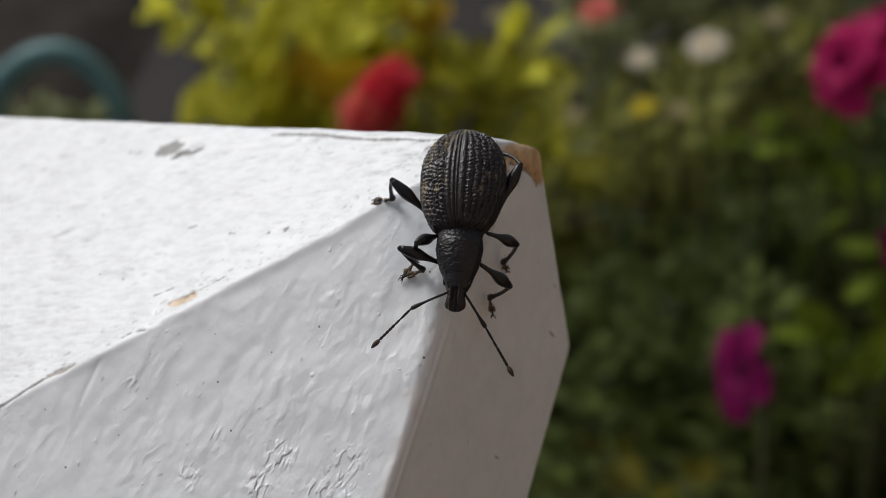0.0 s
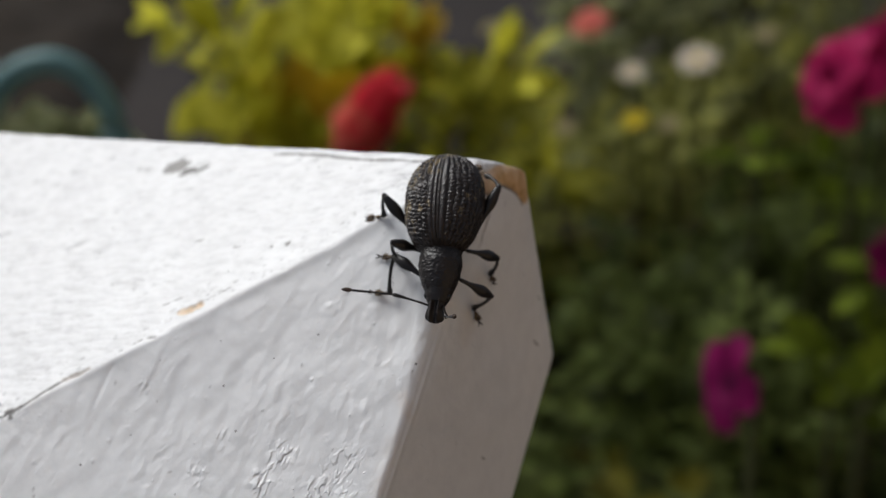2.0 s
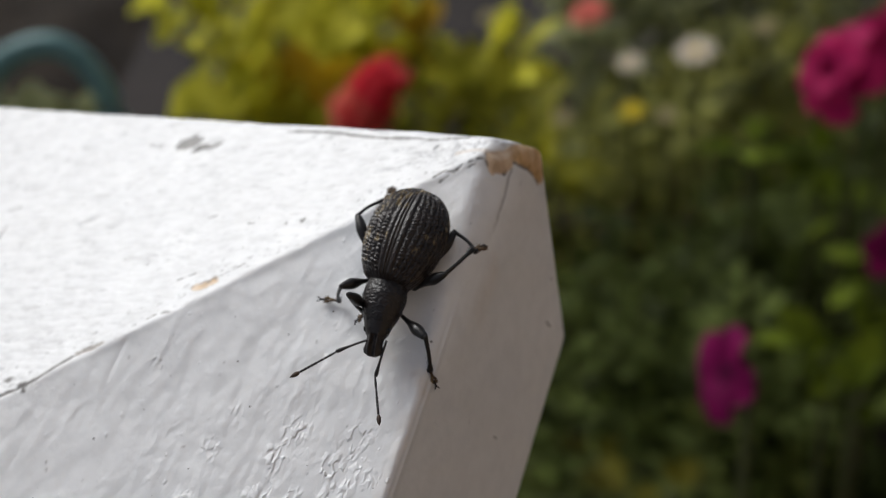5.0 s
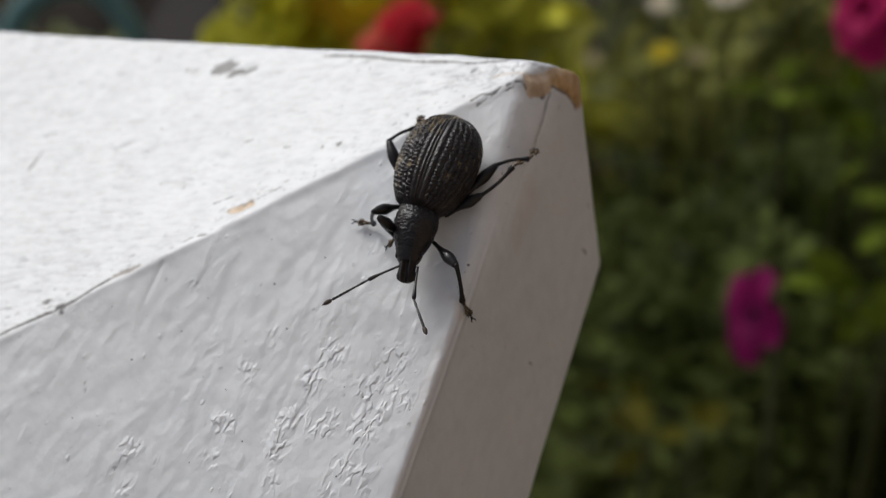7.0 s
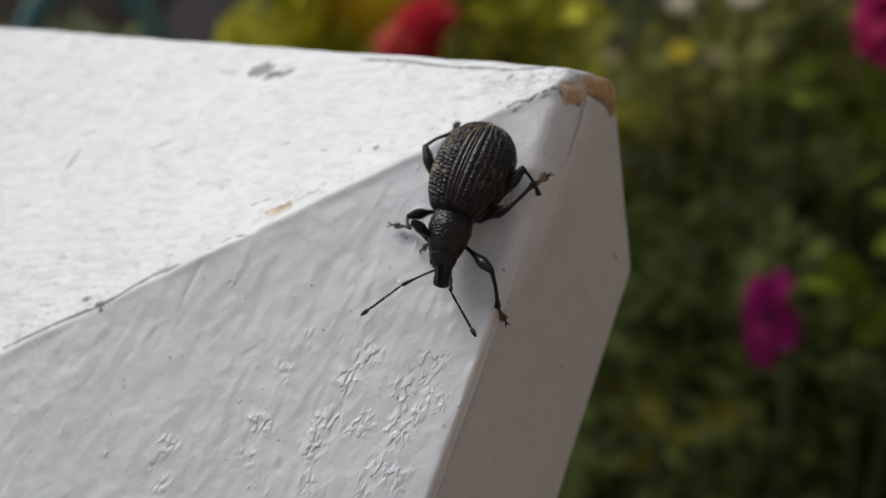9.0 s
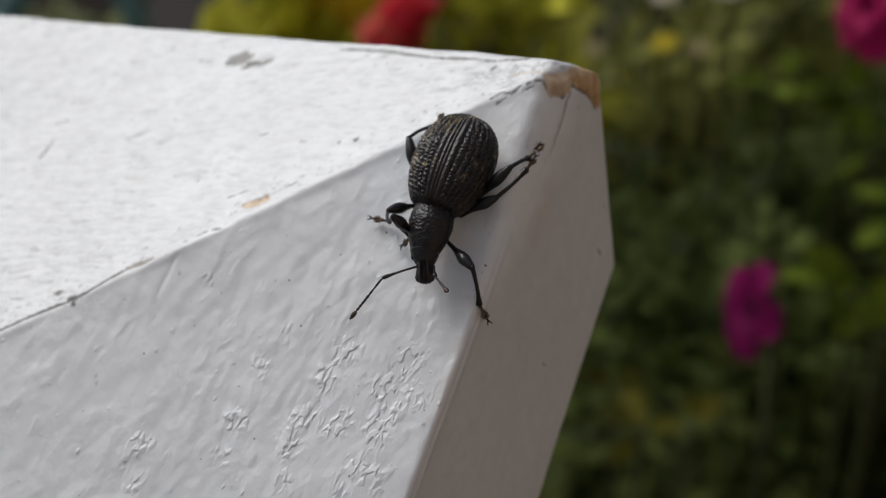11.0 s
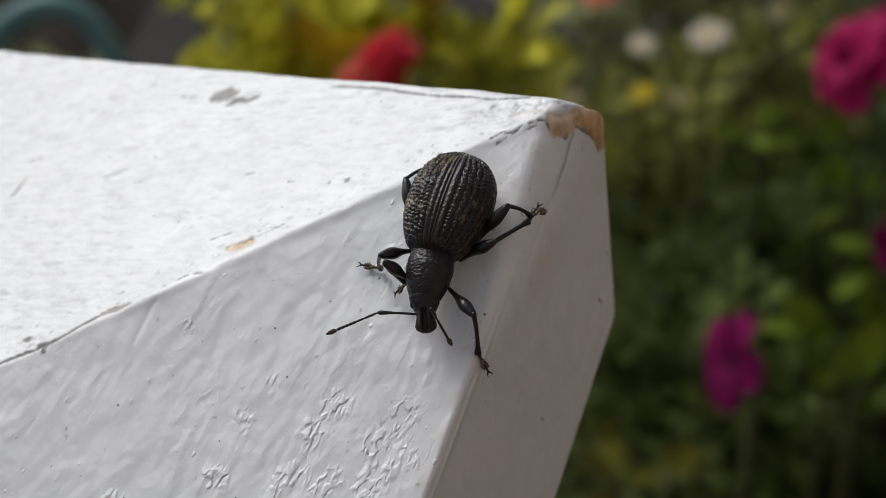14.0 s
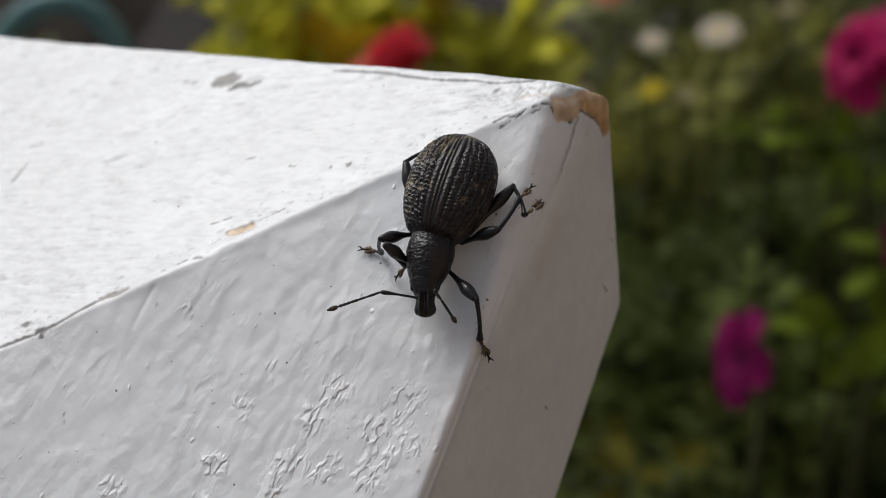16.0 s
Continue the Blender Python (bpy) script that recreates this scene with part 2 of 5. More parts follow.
# ---- mesh helpers ----
def finish(name, mesh, mat, parent=None, label="", smooth=True):
    mesh.materials.append(mat)
    if smooth:
        mesh.polygons.foreach_set("use_smooth", [True] * len(mesh.polygons))
    mesh.update()
    ob = new(name, mesh)
    ob.parent = parent
    return tagged(ob, label)


def solid(name, verts, faces, mat, parent=None, label="", smooth=True):
    mesh = bpy.data.meshes.new(name)
    mesh.from_pydata([tuple(v) for v in verts], [], [tuple(f) for f in faces])
    return finish(name, mesh, mat, parent, label, smooth)


def rings(loops, close_start=True, close_end=True):
    """Faces over a row of closed loops of equal length, as verts and faces."""
    n = len(loops[0])
    verts = [v for loop in loops for v in loop]
    faces = [(i * n + j, i * n + (j + 1) % n, (i + 1) * n + (j + 1) % n, (i + 1) * n + j) for i in range(len(loops) - 1) for j in range(n)]
    if close_start:
        faces.append(tuple(reversed(range(n))))
    if close_end:
        faces.append(tuple(range(len(verts) - n, len(verts))))
    return verts, faces


def tube(points, radii, sides=10, flat=1.0):
    """A round limb along points; flat squeezes it across its own height."""
    loops = []
    pts = [Vector(p) for p in points]
    for i, (p, r) in enumerate(zip(pts, radii)):
        way = (pts[min(i + 1, len(pts) - 1)] - pts[max(i - 1, 0)]).normalized()
        side = way.cross(Vector((0, 0, 1)) if abs(way.z) < 0.95 else Vector((0, 1, 0))).normalized()
        up = side.cross(way)
        loops.append([p + side * (r * math.cos(a)) + up * (r * flat * math.sin(a)) for a in (2 * math.pi * k / sides for k in range(sides))])
    return rings(loops)


def joined(pieces):
    verts, faces = [], []
    for v, f in pieces:
        faces += [tuple(i + len(verts) for i in face) for face in f]
        verts += list(v)
    return verts, faces


def ball(centre, rx, ry, rz, sides=16, rows=10):
    loops = []
    for i in range(rows + 1):
        a = -math.pi / 2 + math.pi * i / rows
        c = max(math.cos(a), 0.02)
        loops.append([Vector(centre) + Vector((rx * c * math.cos(b), ry * math.sin(a), rz * c * math.sin(b))) for b in (2 * math.pi * k / sides for k in range(sides))])
    return rings(loops)


def lattice(seed):
    return np.random.RandomState(seed).rand(32, 32, 32)


LATTICES = [lattice(s) for s in range(4)]


def value_noise(p, seed=0):
    """Smooth noise from 0 to 1 at rows of points."""
    grid = LATTICES[seed % 4]
    i = np.floor(p).astype(int)
    f = p - i
    f = f * f * (3 - 2 * f)
    out = 0
    for dx in (0, 1):
        for dy in (0, 1):
            for dz in (0, 1):
                w = np.abs(1 - dx - f[:, 0]) * np.abs(1 - dy - f[:, 1]) * np.abs(1 - dz - f[:, 2])
                out = out + w * grid[(i[:, 0] + dx) % 32, (i[:, 1] + dy) % 32, (i[:, 2] + dz) % 32]
    return out


def fractal(p, seed=0, octaves=4):
    return sum(value_noise(p * 2**o + 7.3 * o, seed + o) * 0.5**o for o in range(octaves)) / sum(0.5**o for o in range(octaves))


def to_line(p, line):
    """Distance of rows of points from a bent line, seen square to the corner."""
    p = p - (p @ OUT)[:, None] * OUT
    best = np.full(len(p), 1e9)
    for a, b in zip(line, line[1:]):
        a, b = np.array(a) - (np.array(a) @ OUT) * OUT, np.array(b) - (np.array(b) @ OUT) * OUT
        s = np.clip((p - a) @ (b - a) / ((b - a) @ (b - a)), 0, 1)
        best = np.minimum(best, np.linalg.norm(p - a - s[:, None] * (b - a), axis=1))
    return best


def step(x, lo, hi):
    x = np.clip((x - lo) / (hi - lo), 0, 1)
    return x * x * (3 - 2 * x)


# ---- ground ----
def ground_sheet():
    n = 40
    xs = np.concatenate([-np.geomspace(400, 1.5, n // 2), np.geomspace(1.5, 400, n // 2)])
    ys = xs + 1.5
    verts = [(x, y, -0.95 + 0.002 * math.sin(7 * x + 3 * y)) for y in ys for x in xs]
    faces = [(j * n + i, j * n + i + 1, (j + 1) * n + i + 1, (j + 1) * n + i) for j in range(n - 1) for i in range(n - 1)]
    tagged(solid("ground", verts, faces, PAVING), "dull grey paved ground around the flower bed", "ground", kind="structure")


def lumpy_bed(x0, x1, y0, y1, label):
    """A low, lumpy bed in the dark soil material."""
    n = 60
    p = np.array([(x, y, 0.0) for y in np.linspace(y0, y1, n) for x in np.linspace(x0, x1, n)])
    edge = np.minimum.reduce([p[:, 0] - x0, x1 - p[:, 0], p[:, 1] - y0, y1 - p[:, 1]]) / 0.12
    p[:, 2] = -0.955 + np.clip(edge, 0, 1) * (0.03 + 0.05 * fractal(p * 9, 1))
    faces = [(j * n + i, j * n + i + 1, (j + 1) * n + i + 1, (j + 1) * n + i) for j in range(n - 1) for i in range(n - 1)]
    tagged(solid("ground_bed", p, faces, SOIL), label, "soil", kind="structure")


def bounce_wall():
    """Plain unseen wall added behind the camera; closes the place and bounces warm light."""
    loops = [[(x, y, z) for x, y in ((0.10, -1.25), (5.5, -1.25), (5.5, -1.00), (0.10, -1.00))] for z in (-0.96, 0.4, 1.9)]
    tagged(solid("light_bounce_wall", *rings(loops), WARM_BOUNCE, smooth=False), "plain unseen warm wall added to bounce light", "wall", kind="structure")


ground_sheet()
lumpy_bed(-0.45, 1.2, 0.15, 2.40, "dark moist soil of the flower bed")
# darker patch of ground at the far left, in the bed's material
lumpy_bed(-2.2, -0.62, 2.0, 5.0, "dark patch of ground beyond the paving")
bounce_wall()

# ---- the rail's end ----
# Faces as outward normals and distances in millimetres from the chipped corner.
TOP = ((-0.34544, -0.17825, 0.92136), 0.400)
FRONT = ((-0.2101, -0.5667, 0.7967), -0.290)
END = ((0.8734, -0.4821, 0.0692), -0.379)
BACK = ((0.1906, 0.5316, 0.8255), 1.62)
SIDE = ((0.846, 0.509, 0.159), 3.80)
TIP = ((0.621, -0.421, 0.661), 0.30)
UNDER_POINT, UNDER_NORMAL = (3.20, 4.60, -14.55), (0.534, 0.425, -0.731)
OUT = np.array((0.2, -0.4, 0.9))
OUT = OUT / np.linalg.norm(OUT)
ACROSS = np.array((1.0, 0, 0)) - OUT[0] * OUT
ACROSS = ACROSS / np.linalg.norm(ACROSS)
ALONG = np.cross(OUT, ACROSS)


def soft_min(a, b, r):
    h = np.clip(0.5 + 0.5 * (b - a) / r, 0, 1)
    return b * (1 - h) + a * h - r * h * (1 - h)


CORNER = ((-1.00, 1.35), (-0.88, 0.86), (-0.74, 0.48), (-0.55, 0.34), (-0.33, 0.46), (0.00, 0.64), (0.26, 0.86), (0.42, 1.05), (0.62, 1.26), (0.76, 1.56), (1.08, 1.63), (1.60, 1.89), (2.04, 2.08), (2.52, 2.15), (2.90, 2.50), (3.10, 3.40), (2.30, 3.60), (1.40, 2.95), (0.93, 2.50), (0.10, 1.75), (-0.55, 1.45))


def edge_distance(q, line):
    """Distance of flat points from a bent line."""
    best = np.full(len(q), 1e9)
    for a, b in zip(line, line[1:]):
        a, b = np.array(a), np.array(b)
        s = np.clip((q - a) @ (b - a) / ((b - a) @ (b - a)), 0, 1)
        best = np.minimum(best, np.linalg.norm(q - a - s[:, None] * (b - a), axis=1))
    return best


def inside(q, outline):
    """Distance to a closed outline, above nought within it."""
    within = np.zeros(len(q), bool)
    for (ax, ay), (bx, by) in zip(outline, outline[1:] + outline[:1]):
        cross = (ay > q[:, 1]) != (by > q[:, 1])
        within ^= cross & (q[:, 0] < ax + (q[:, 1] - ay) * (bx - ax) / (by - ay + 1e-12))
    return np.where(within, 1, -1) * edge_distance(q, outline + outline[:1])


def rail_surface(p):
    """Fine shape of the paint, in millimetres outwards, and its wear, at rows of points."""
    d_top = p @ np.array(TOP[0]) - TOP[1]
    d_front = p @ np.array(FRONT[0]) - FRONT[1]
    d_end = p @ np.array(END[0]) - END[1]
    on_top = step(d_top - np.maximum(d_front, d_end), -0.25, 0.25)
    on_end = step(d_end - np.maximum(d_front, d_top), -0.3, 0.3)
    on_front = np.clip(1 - on_top - on_end, 0, 1)
    # brush lines on top run along the rail, those on the front run down it
    run = np.array((-0.89, 0.376, -0.26))
    side = np.cross(np.array(TOP[0]), run)
    q = np.stack([p @ run, p @ side, p @ np.array(TOP[0])], 1)
    streak = fractal(q * (0.35, 2.2, 1.0), 0, 4) - 0.5
    down = np.array((-0.38, -0.69, -0.62))
    over = np.cross(np.array(FRONT[0]), down)
    f = np.stack([p @ down, p @ over, p @ np.array(FRONT[0])], 1)
    wrinkle_zone = np.zeros(len(p))
    ragged = fractal(f * 1.3, 2, 3) - 0.5
    for x, y, z, r in ((-10.7, -8.5, -9.25, 0.75), (-7.5, -9.4, -9.05, 0.7), (-8.0, -9.8, -9.45, 0.8), (-8.7, -10.3, -10.0, 0.7), (-7.4, -10.5, -9.8, 0.5), (-8.7, -11.4, -10.8, 0.8),
                       (-9.1, -12.0, -11.3, 0.7), (-11.6, -9.5, -10.2, 0.7), (-12.1, -10.5, -11.0, 0.5), (-11.1, -11.3, -11.35, 0.8), (-12.9, -11.0, -11.6, 0.6), (-13.1, -11.8, -12.2, 0.7),
                       (-15.8, -10.3, -11.9, 0.55), (-14.9, -8.3, -10.2, 0.5), (-13.5, -7.3, -9.15, 0.5), (-6.8, -11.0, -10.0, 0.4), (-17.8, -4.1, -8.0, 0.35),
                       (-13.2, -11.8, -12.3, 0.60), (-10.1, -13.1, -12.3, 0.70), (-9.3, -13.7, -12.6, 0.70), (-10.7, -14.0, -13.2, 0.70), (-13.4, -13.2, -13.3, 0.50), (-16.3, -11.7, -13.0, 0.50), (-20.5, -10.5, -13.2, 0.50), (-20.6, -12.1, -14.4, 0.50)):
        near = np.linalg.norm((p - np.array((x, y, z))), axis=1)
        wrinkle_zone = np.maximum(wrinkle_zone, step(0.95 * r - near + 1.4 * ragged, -0.35, 0.5))
    wrinkle_zone = np.maximum(wrinkle_zone, 0.22 * step(fractal(f * (0.9, 1.5, 1.0) + 6, 3, 3), 0.60, 0.74)) * on_front
    strokes = fractal(f * (0.40, 1.5, 1.0), 3, 3) - 0.5
    dimple = fractal(f * (1.15, 1.45, 1.0) + 9, 0, 3) - 0.5
    grit = fractal(f * (2.4, 3.4, 1.0) + 4, 2, 2) - 0.5
    pimple = step(value_noise(f * 1.9 + 5, 2), 0.82, 0.97) * step(value_noise(f * 0.5, 1), 0.35, 0.6)
    furrow = fractal(q * (0.5, 4.0, 1.0) + 3, 2, 3) - 0.5
    lift = on_top * (0.11 * streak + 0.05 * furrow + 0.06 * dimple + 0.025 * grit) + on_front * (0.035 * strokes + 0.105 * dimple + 0.035 * grit + 0.05 * pimple) + on_end * (0.06 * strokes + 0.03 * dimple)
    calm = 1 - 0.65 * np.exp(-(((d_top - d_front) / 0.55) ** 2)) * (1 - on_end)
    lift = lift * calm + 0.30 * (fractal(p * 0.22, 1, 2) - 0.5)
    # a run in the paint beside the end's edge
    rim = d_end - d_front
    low = step(-(p @ np.array((0, 0.3, 1.0))), 4.5, 9.0)
    lift = lift + low * (0.035 * np.exp(-(((rim - 0.55) / 0.10) ** 2)) - 0.03 * np.exp(-(((rim - 0.80) / 0.12) ** 2)))
    rag = 0.6 * (fractal(p * 1.6, 2, 3) - 0.5) + 0.7 * (fractal(p * 4.2, 0, 3) - 0.5)
    fine = (fractal(p * 4.5, 1, 3) - 0.5)
    bare = np.zeros(len(p))
    grime = np.zeros(len(p))
    # the knocked-off corner, as an outline across the block
    flat = np.stack([p @ ACROSS, p @ ALONG], 1)
    flat = flat + 0.10 * (np.stack([value_noise(p * 3.1, 0), value_noise(p * 3.1 + 9, 1)], 1) - 0.5)
    chip = step(inside(flat, CORNER) + 0.06 * rag, -0.05, 0.07)
    bare = np.maximum(bare, chip * (0.78 + 0.22 * step(flat[:, 0], 0.2, 1.0)))
    lift = lift - 0.07 * chip + 0.24 * chip * step(inside(flat, CORNER), 0.0, 0.6)
    for line, r in ((((0.95, 2.10), (0.80, 1.80), (0.71, 1.56)), 0.03), (((0.71, 1.56), (1.08, 1.63), (1.60, 1.89), (2.04, 2.08), (2.50, 2.16)), 0.055), (((0.15, 0.78), (0.28, 0.88)), 0.07)):
        d = -edge_distance(flat, line)
        grime = np.maximum(grime, step(r + d + 0.05 * fine, -0.04, 0.03) * (0.85 if r > 0.05 else 0.25))
        lift = lift - 0.10 * step(r + d, -0.08, 0.06)
    crease = edge_distance(flat, ((0.60, 1.20), (0.47, 0.62), (0.33, -0.05), (0.09, -0.79), (-0.16, -1.70), (-0.50, -2.67), (-0.79, -3.49), (-1.5, -5.8)))
    lift = lift - 0.07 * np.exp(-((crease / 0.10) ** 2))
    grime = np.maximum(grime, step(0.045 + 0.06 * fine - crease, -0.06, 0.04) * step(flat[:, 1], -2.6, -0.4) * 0.62)
    bare = np.maximum(bare, 0.35 * np.exp(-((np.maximum(edge_distance(flat, ((-0.75, 1.35), (-1.5, 1.66), (-2.2, 1.75))), 0) / 0.12) ** 2)))
    # faint brown patches along the end's edge
    for line, r, tan in ((((-4.75, -7.5, -7.0), (-4.4, -8.2, -7.35)), 0.30, 0.30), (((-0.73, -1.24, -4.83), (-1.18, -2.19, -5.9), (-1.67, -3.19, -6.59)), 0.40, 0.16), (((-5.2, -9.1, -8.2), (-6.6, -11.9, -10.6)), 0.35, 0.12)):
        bare = np.maximum(bare, tan * np.exp(-((to_line(p, line) / r) ** 2)) * (0.7 + 0.9 * rag))
    # crazed paint beside the corner
    craze = np.abs(fractal(p * (1.1, 1.7, 1.4) + 8, 1, 3) - 0.5)
    near = np.exp(-((edge_distance(flat, ((-3.0, 2.4), (-1.2, 1.9))) / 0.8) ** 2)) * on_top
    grime = np.maximum(grime, 0.35 * step(0.018 - craze, -0.014, 0.0) * near)
    lift = lift - 0.06 * step(0.03 - craze, -0.03, 0.0) * near
    # flakes lost along the edge
    for a, b, r, tan in (((-15.95, -1.00, -5.74), (-15.0, -0.92, -5.37), 0.23, 0.95), ((-22.0, -2.85, -8.37), (-20.8, -2.72, -7.90), 0.20, 0.36)):
        chip = step(r + 0.40 * rag - to_line(p, (a, b)), -0.05, 0.07)
        bare = np.maximum(bare, chip * tan)
        grime = np.maximum(grime, chip * np.maximum((1 - tan) * 1.1, 0.55 * step(fine, 0.06, 0.22)))
        lift = lift - 0.08 * chip
    for line, r in (
        (((-30.0, -4.6, -11.6), (-26.6, -4.0, -10.3), (-25.2, -3.85, -9.8), (-23.9, -3.6, -9.2), (-23.0, -3.24, -8.8), (-22.1, -2.9, -8.4)), 0.080),
        (((-18.4, -2.1, -6.85), (-17.9, -2.02, -6.65), (-17.3, -2.14, -6.45)), 0.035),
        (((-15.0, -0.80, -5.35), (-14.3, -0.72, -5.05), (-13.4, -0.52, -4.65)), 0.020),
        (((-3.72, 0.80, -0.98), (-3.19, 0.97, -0.74), (-2.68, 0.76, -0.60), (-2.27, 1.02, -0.38)), 0.050),
        (((-3.39, 0.46, -0.95), (-2.94, 0.62, -0.72)), 0.040),
        (((-1.89, 1.05, -0.20), (-1.37, 1.10, 0.0), (-0.99, 1.00, 0.05), (-0.86, 0.81, 0.0)), 0.050),
        (((-1.97, 0.80, -0.33), (-1.56, 0.90, -0.15)), 0.040),
        (((-11.8, 9.7, -2.1), (-8.8, 7.6, -1.4), (-6.0, 5.4, -0.8), (-3.4, 3.68, -0.1), (-1.75, 2.91, 0.33)), 0.075),
        (((-17.75, 11.5, -4.0), (-17.2, 11.5, -3.8), (-16.6, 11.2, -3.6), (-16.1, 11.3, -3.4)), 0.16),
        (((-17.1, 0.1, -5.95), (-16.15, 0.15, -5.6)), 0.035),
        (((-29.8, 12.8, -8.3), (-29.0, 12.7, -8.0)), 0.035),
        (((-15.97, 4.37, -4.7), (-15.5, 4.33, -4.55)), 0.04),
        (((-30.1, 9.8, -8.9), (-29.6, 11.2, -8.6)), 0.04),
    ):
        d = to_line(p, line)
        grime = np.maximum(grime, step(r + 0.20 * rag - d, -0.045, 0.03))
        lift = lift - 0.06 * step(r + 0.02 - d, 0, 0.08)
    for c, r in (((-18.3, 12.5, -3.95), 0.44), ((-17.4, 11.7, -3.8), 0.20), ((-11.6, 1.53, -3.62), 0.02), ((-11.0, 1.40, -3.42), 0.02), ((-13.5, 2.58, -4.13), 0.06), ((-20.6, 13.6, -4.6), 0.08), ((-25.1, -3.70, -9.68), 0.10), ((-25.8, -3.03, -9.82), 0.05)):
        d = 0.7 * to_line(p, (c, np.array(c) + (0.4, -0.1, 0.1)))
        grime = np.maximum(grime, step(r + (0.5 if r > 0.3 else 0.9) * rag - d, -0.06, 0.08) * 0.97)
    # a dent pulled down the front by the brush
    dent = to_line(p, ((-19.45, -2.95, -7.6), (-19.86, -3.69, -8.23), (-20.25, -4.40, -8.85)))
    lift = lift - 0.045 * np.exp(-((dent / 0.14) ** 2)) * on_front
    # scuffs and specks
    scuff = step(fractal(q * (0.8, 3.6, 1.0) + 11, 3, 4), 0.66, 0.73) * on_top
    edge_scuff = step(fractal(p * (3.0, 4.6, 4.6) + 4, 1, 3), 0.645, 0.74) * on_top * step(-np.abs(d_top - d_front - 0.35), -1.1, -0.1)
    mottle = step(fractal(q * (1.6, 5.0, 1.0) + 21, 2, 4), 0.42, 0.7) * on_top
    lip = np.exp(-(((d_top - d_front) / 0.16) ** 2)) * step(value_noise(p * 0.5 + 2, 1), 0.05, 0.6) * (1 - on_end)
    lift = lift + 0.075 * lip
    speck = step(value_noise(p * 2.6 + 17, 3), 0.955, 0.975) * (on_front + 0.5 * on_end)
    grime = np.maximum(grime, np.maximum(0.22 * scuff, np.maximum(0.40 * edge_scuff, np.maximum(0.5 * speck, 0.13 * mottle))))
    lift = lift - 0.05 * edge_scuff - 0.03 * scuff
    return lift, np.clip(bare, 0, 1), np.clip(grime, 0, 1), wrinkle_zone, on_top, np.clip(rim, -2, 4), low


def steps_out(lo, hi, fine, far):
    core = np.arange(lo, hi, fine)
    grow = np.cumsum(np.geomspace(fine * 2, far / 2.2, 14))
    return np.concatenate([(lo - grow)[::-1], core, hi + grow])


def rail_end(parent):
    a = steps_out(-36.0, 6.0, 0.080, 60.0)
    b = steps_out(-24.0, 30.0, 0.100, 50.0)
    ga, gb = np.meshgrid(a, b)
    flat = ga.ravel()[:, None] * ACROSS + gb.ravel()[:, None] * ALONG

    def height(face):
        n = np.array(face[0])
        return (face[1] - flat @ n) / (n @ OUT)

    h = soft_min(height(TOP), height(FRONT), 0.15)
    worn = np.exp(-np.linalg.norm(flat + h[:, None] * OUT - np.array((0.3, 0.5, 0.3)), axis=1) / 6.5)
    upper = step(flat @ ALONG + 0.15 * (flat @ ACROSS), -13.0, -5.0)
    h = soft_min(h, height(END), 0.6 + 1.6 * upper + 2.2 * worn)
    h = soft_min(h, height(BACK), 0.35)
    h = soft_min(h, height(SIDE), 2.3)
    h = soft_min(h, height(TIP), 1.6)
    p = flat + np.maximum(h, -70.0)[:, None] * OUT
    lift, bare, grime, wrinkle, on_top, rim_mm, low_down = rail_surface(p)
    shell = p + (lift * (h > -69))[:, None] * OUT
    na, nb = len(a), len(b)
    count = na * nb
    # walls and a base below the shell close the block
    idx = np.arange(count).reshape(nb, na)
    quads = np.stack([idx[:-1, :-1], idx[:-1, 1:], idx[1:, 1:], idx[1:, :-1]], -1).reshape(-1, 4)
    rim = np.concatenate([idx[0, :], idx[1:, -1], idx[-1, -2::-1], idx[-2:0:-1, 0]])
    low = shell[rim] - ((shell[rim] @ OUT) + 74.0)[:, None] * OUT
    skirt = np.stack([rim, count + np.arange(len(rim)), count + (np.arange(len(rim)) + 1) % len(rim), np.roll(rim, -1)], -1)
    verts = np.concatenate([shell, low]) * MM
    mesh = bpy.data.meshes.new("rail_end")
    faces = np.concatenate([quads, skirt])
    mesh.vertices.add(len(verts))
    mesh.vertices.foreach_set("co", verts.ravel())
    mesh.loops.add(faces.size + len(rim))
    mesh.loops.foreach_set("vertex_index", np.concatenate([faces.ravel(), count + np.arange(len(rim))]))
    mesh.polygons.add(len(faces) + 1)
    mesh.polygons.foreach_set("loop_start", np.arange(len(faces) + 1) * 4)
    mesh.update(calc_edges=True)
    for name, values in (("bare", bare), ("grime", grime), ("wrinkle", wrinkle), ("top", on_top), ("rim", rim_mm), ("low", low_down)):
        layer = mesh.attributes.new(name, "FLOAT", "POINT")
        layer.data.foreach_set("value", np.concatenate([values, np.zeros(len(rim))]))
    bm = bmesh.new()
    bm.from_mesh(mesh)
    cut = bmesh.ops.bisect_plane(bm, geom=bm.verts[:] + bm.edges[:] + bm.faces[:], plane_co=Vector(UNDER_POINT) * MM, plane_no=UNDER_NORMAL, clear_outer=True, dist=1e-7)
    edges = [g for g in cut["geom_cut"] if isinstance(g, bmesh.types.BMEdge)]
    bmesh.ops.edgeloop_fill(bm, edges=edges)
    bm.to_mesh(mesh)
    bm.free()
    return finish("rail_end", mesh, PAINT, parent)


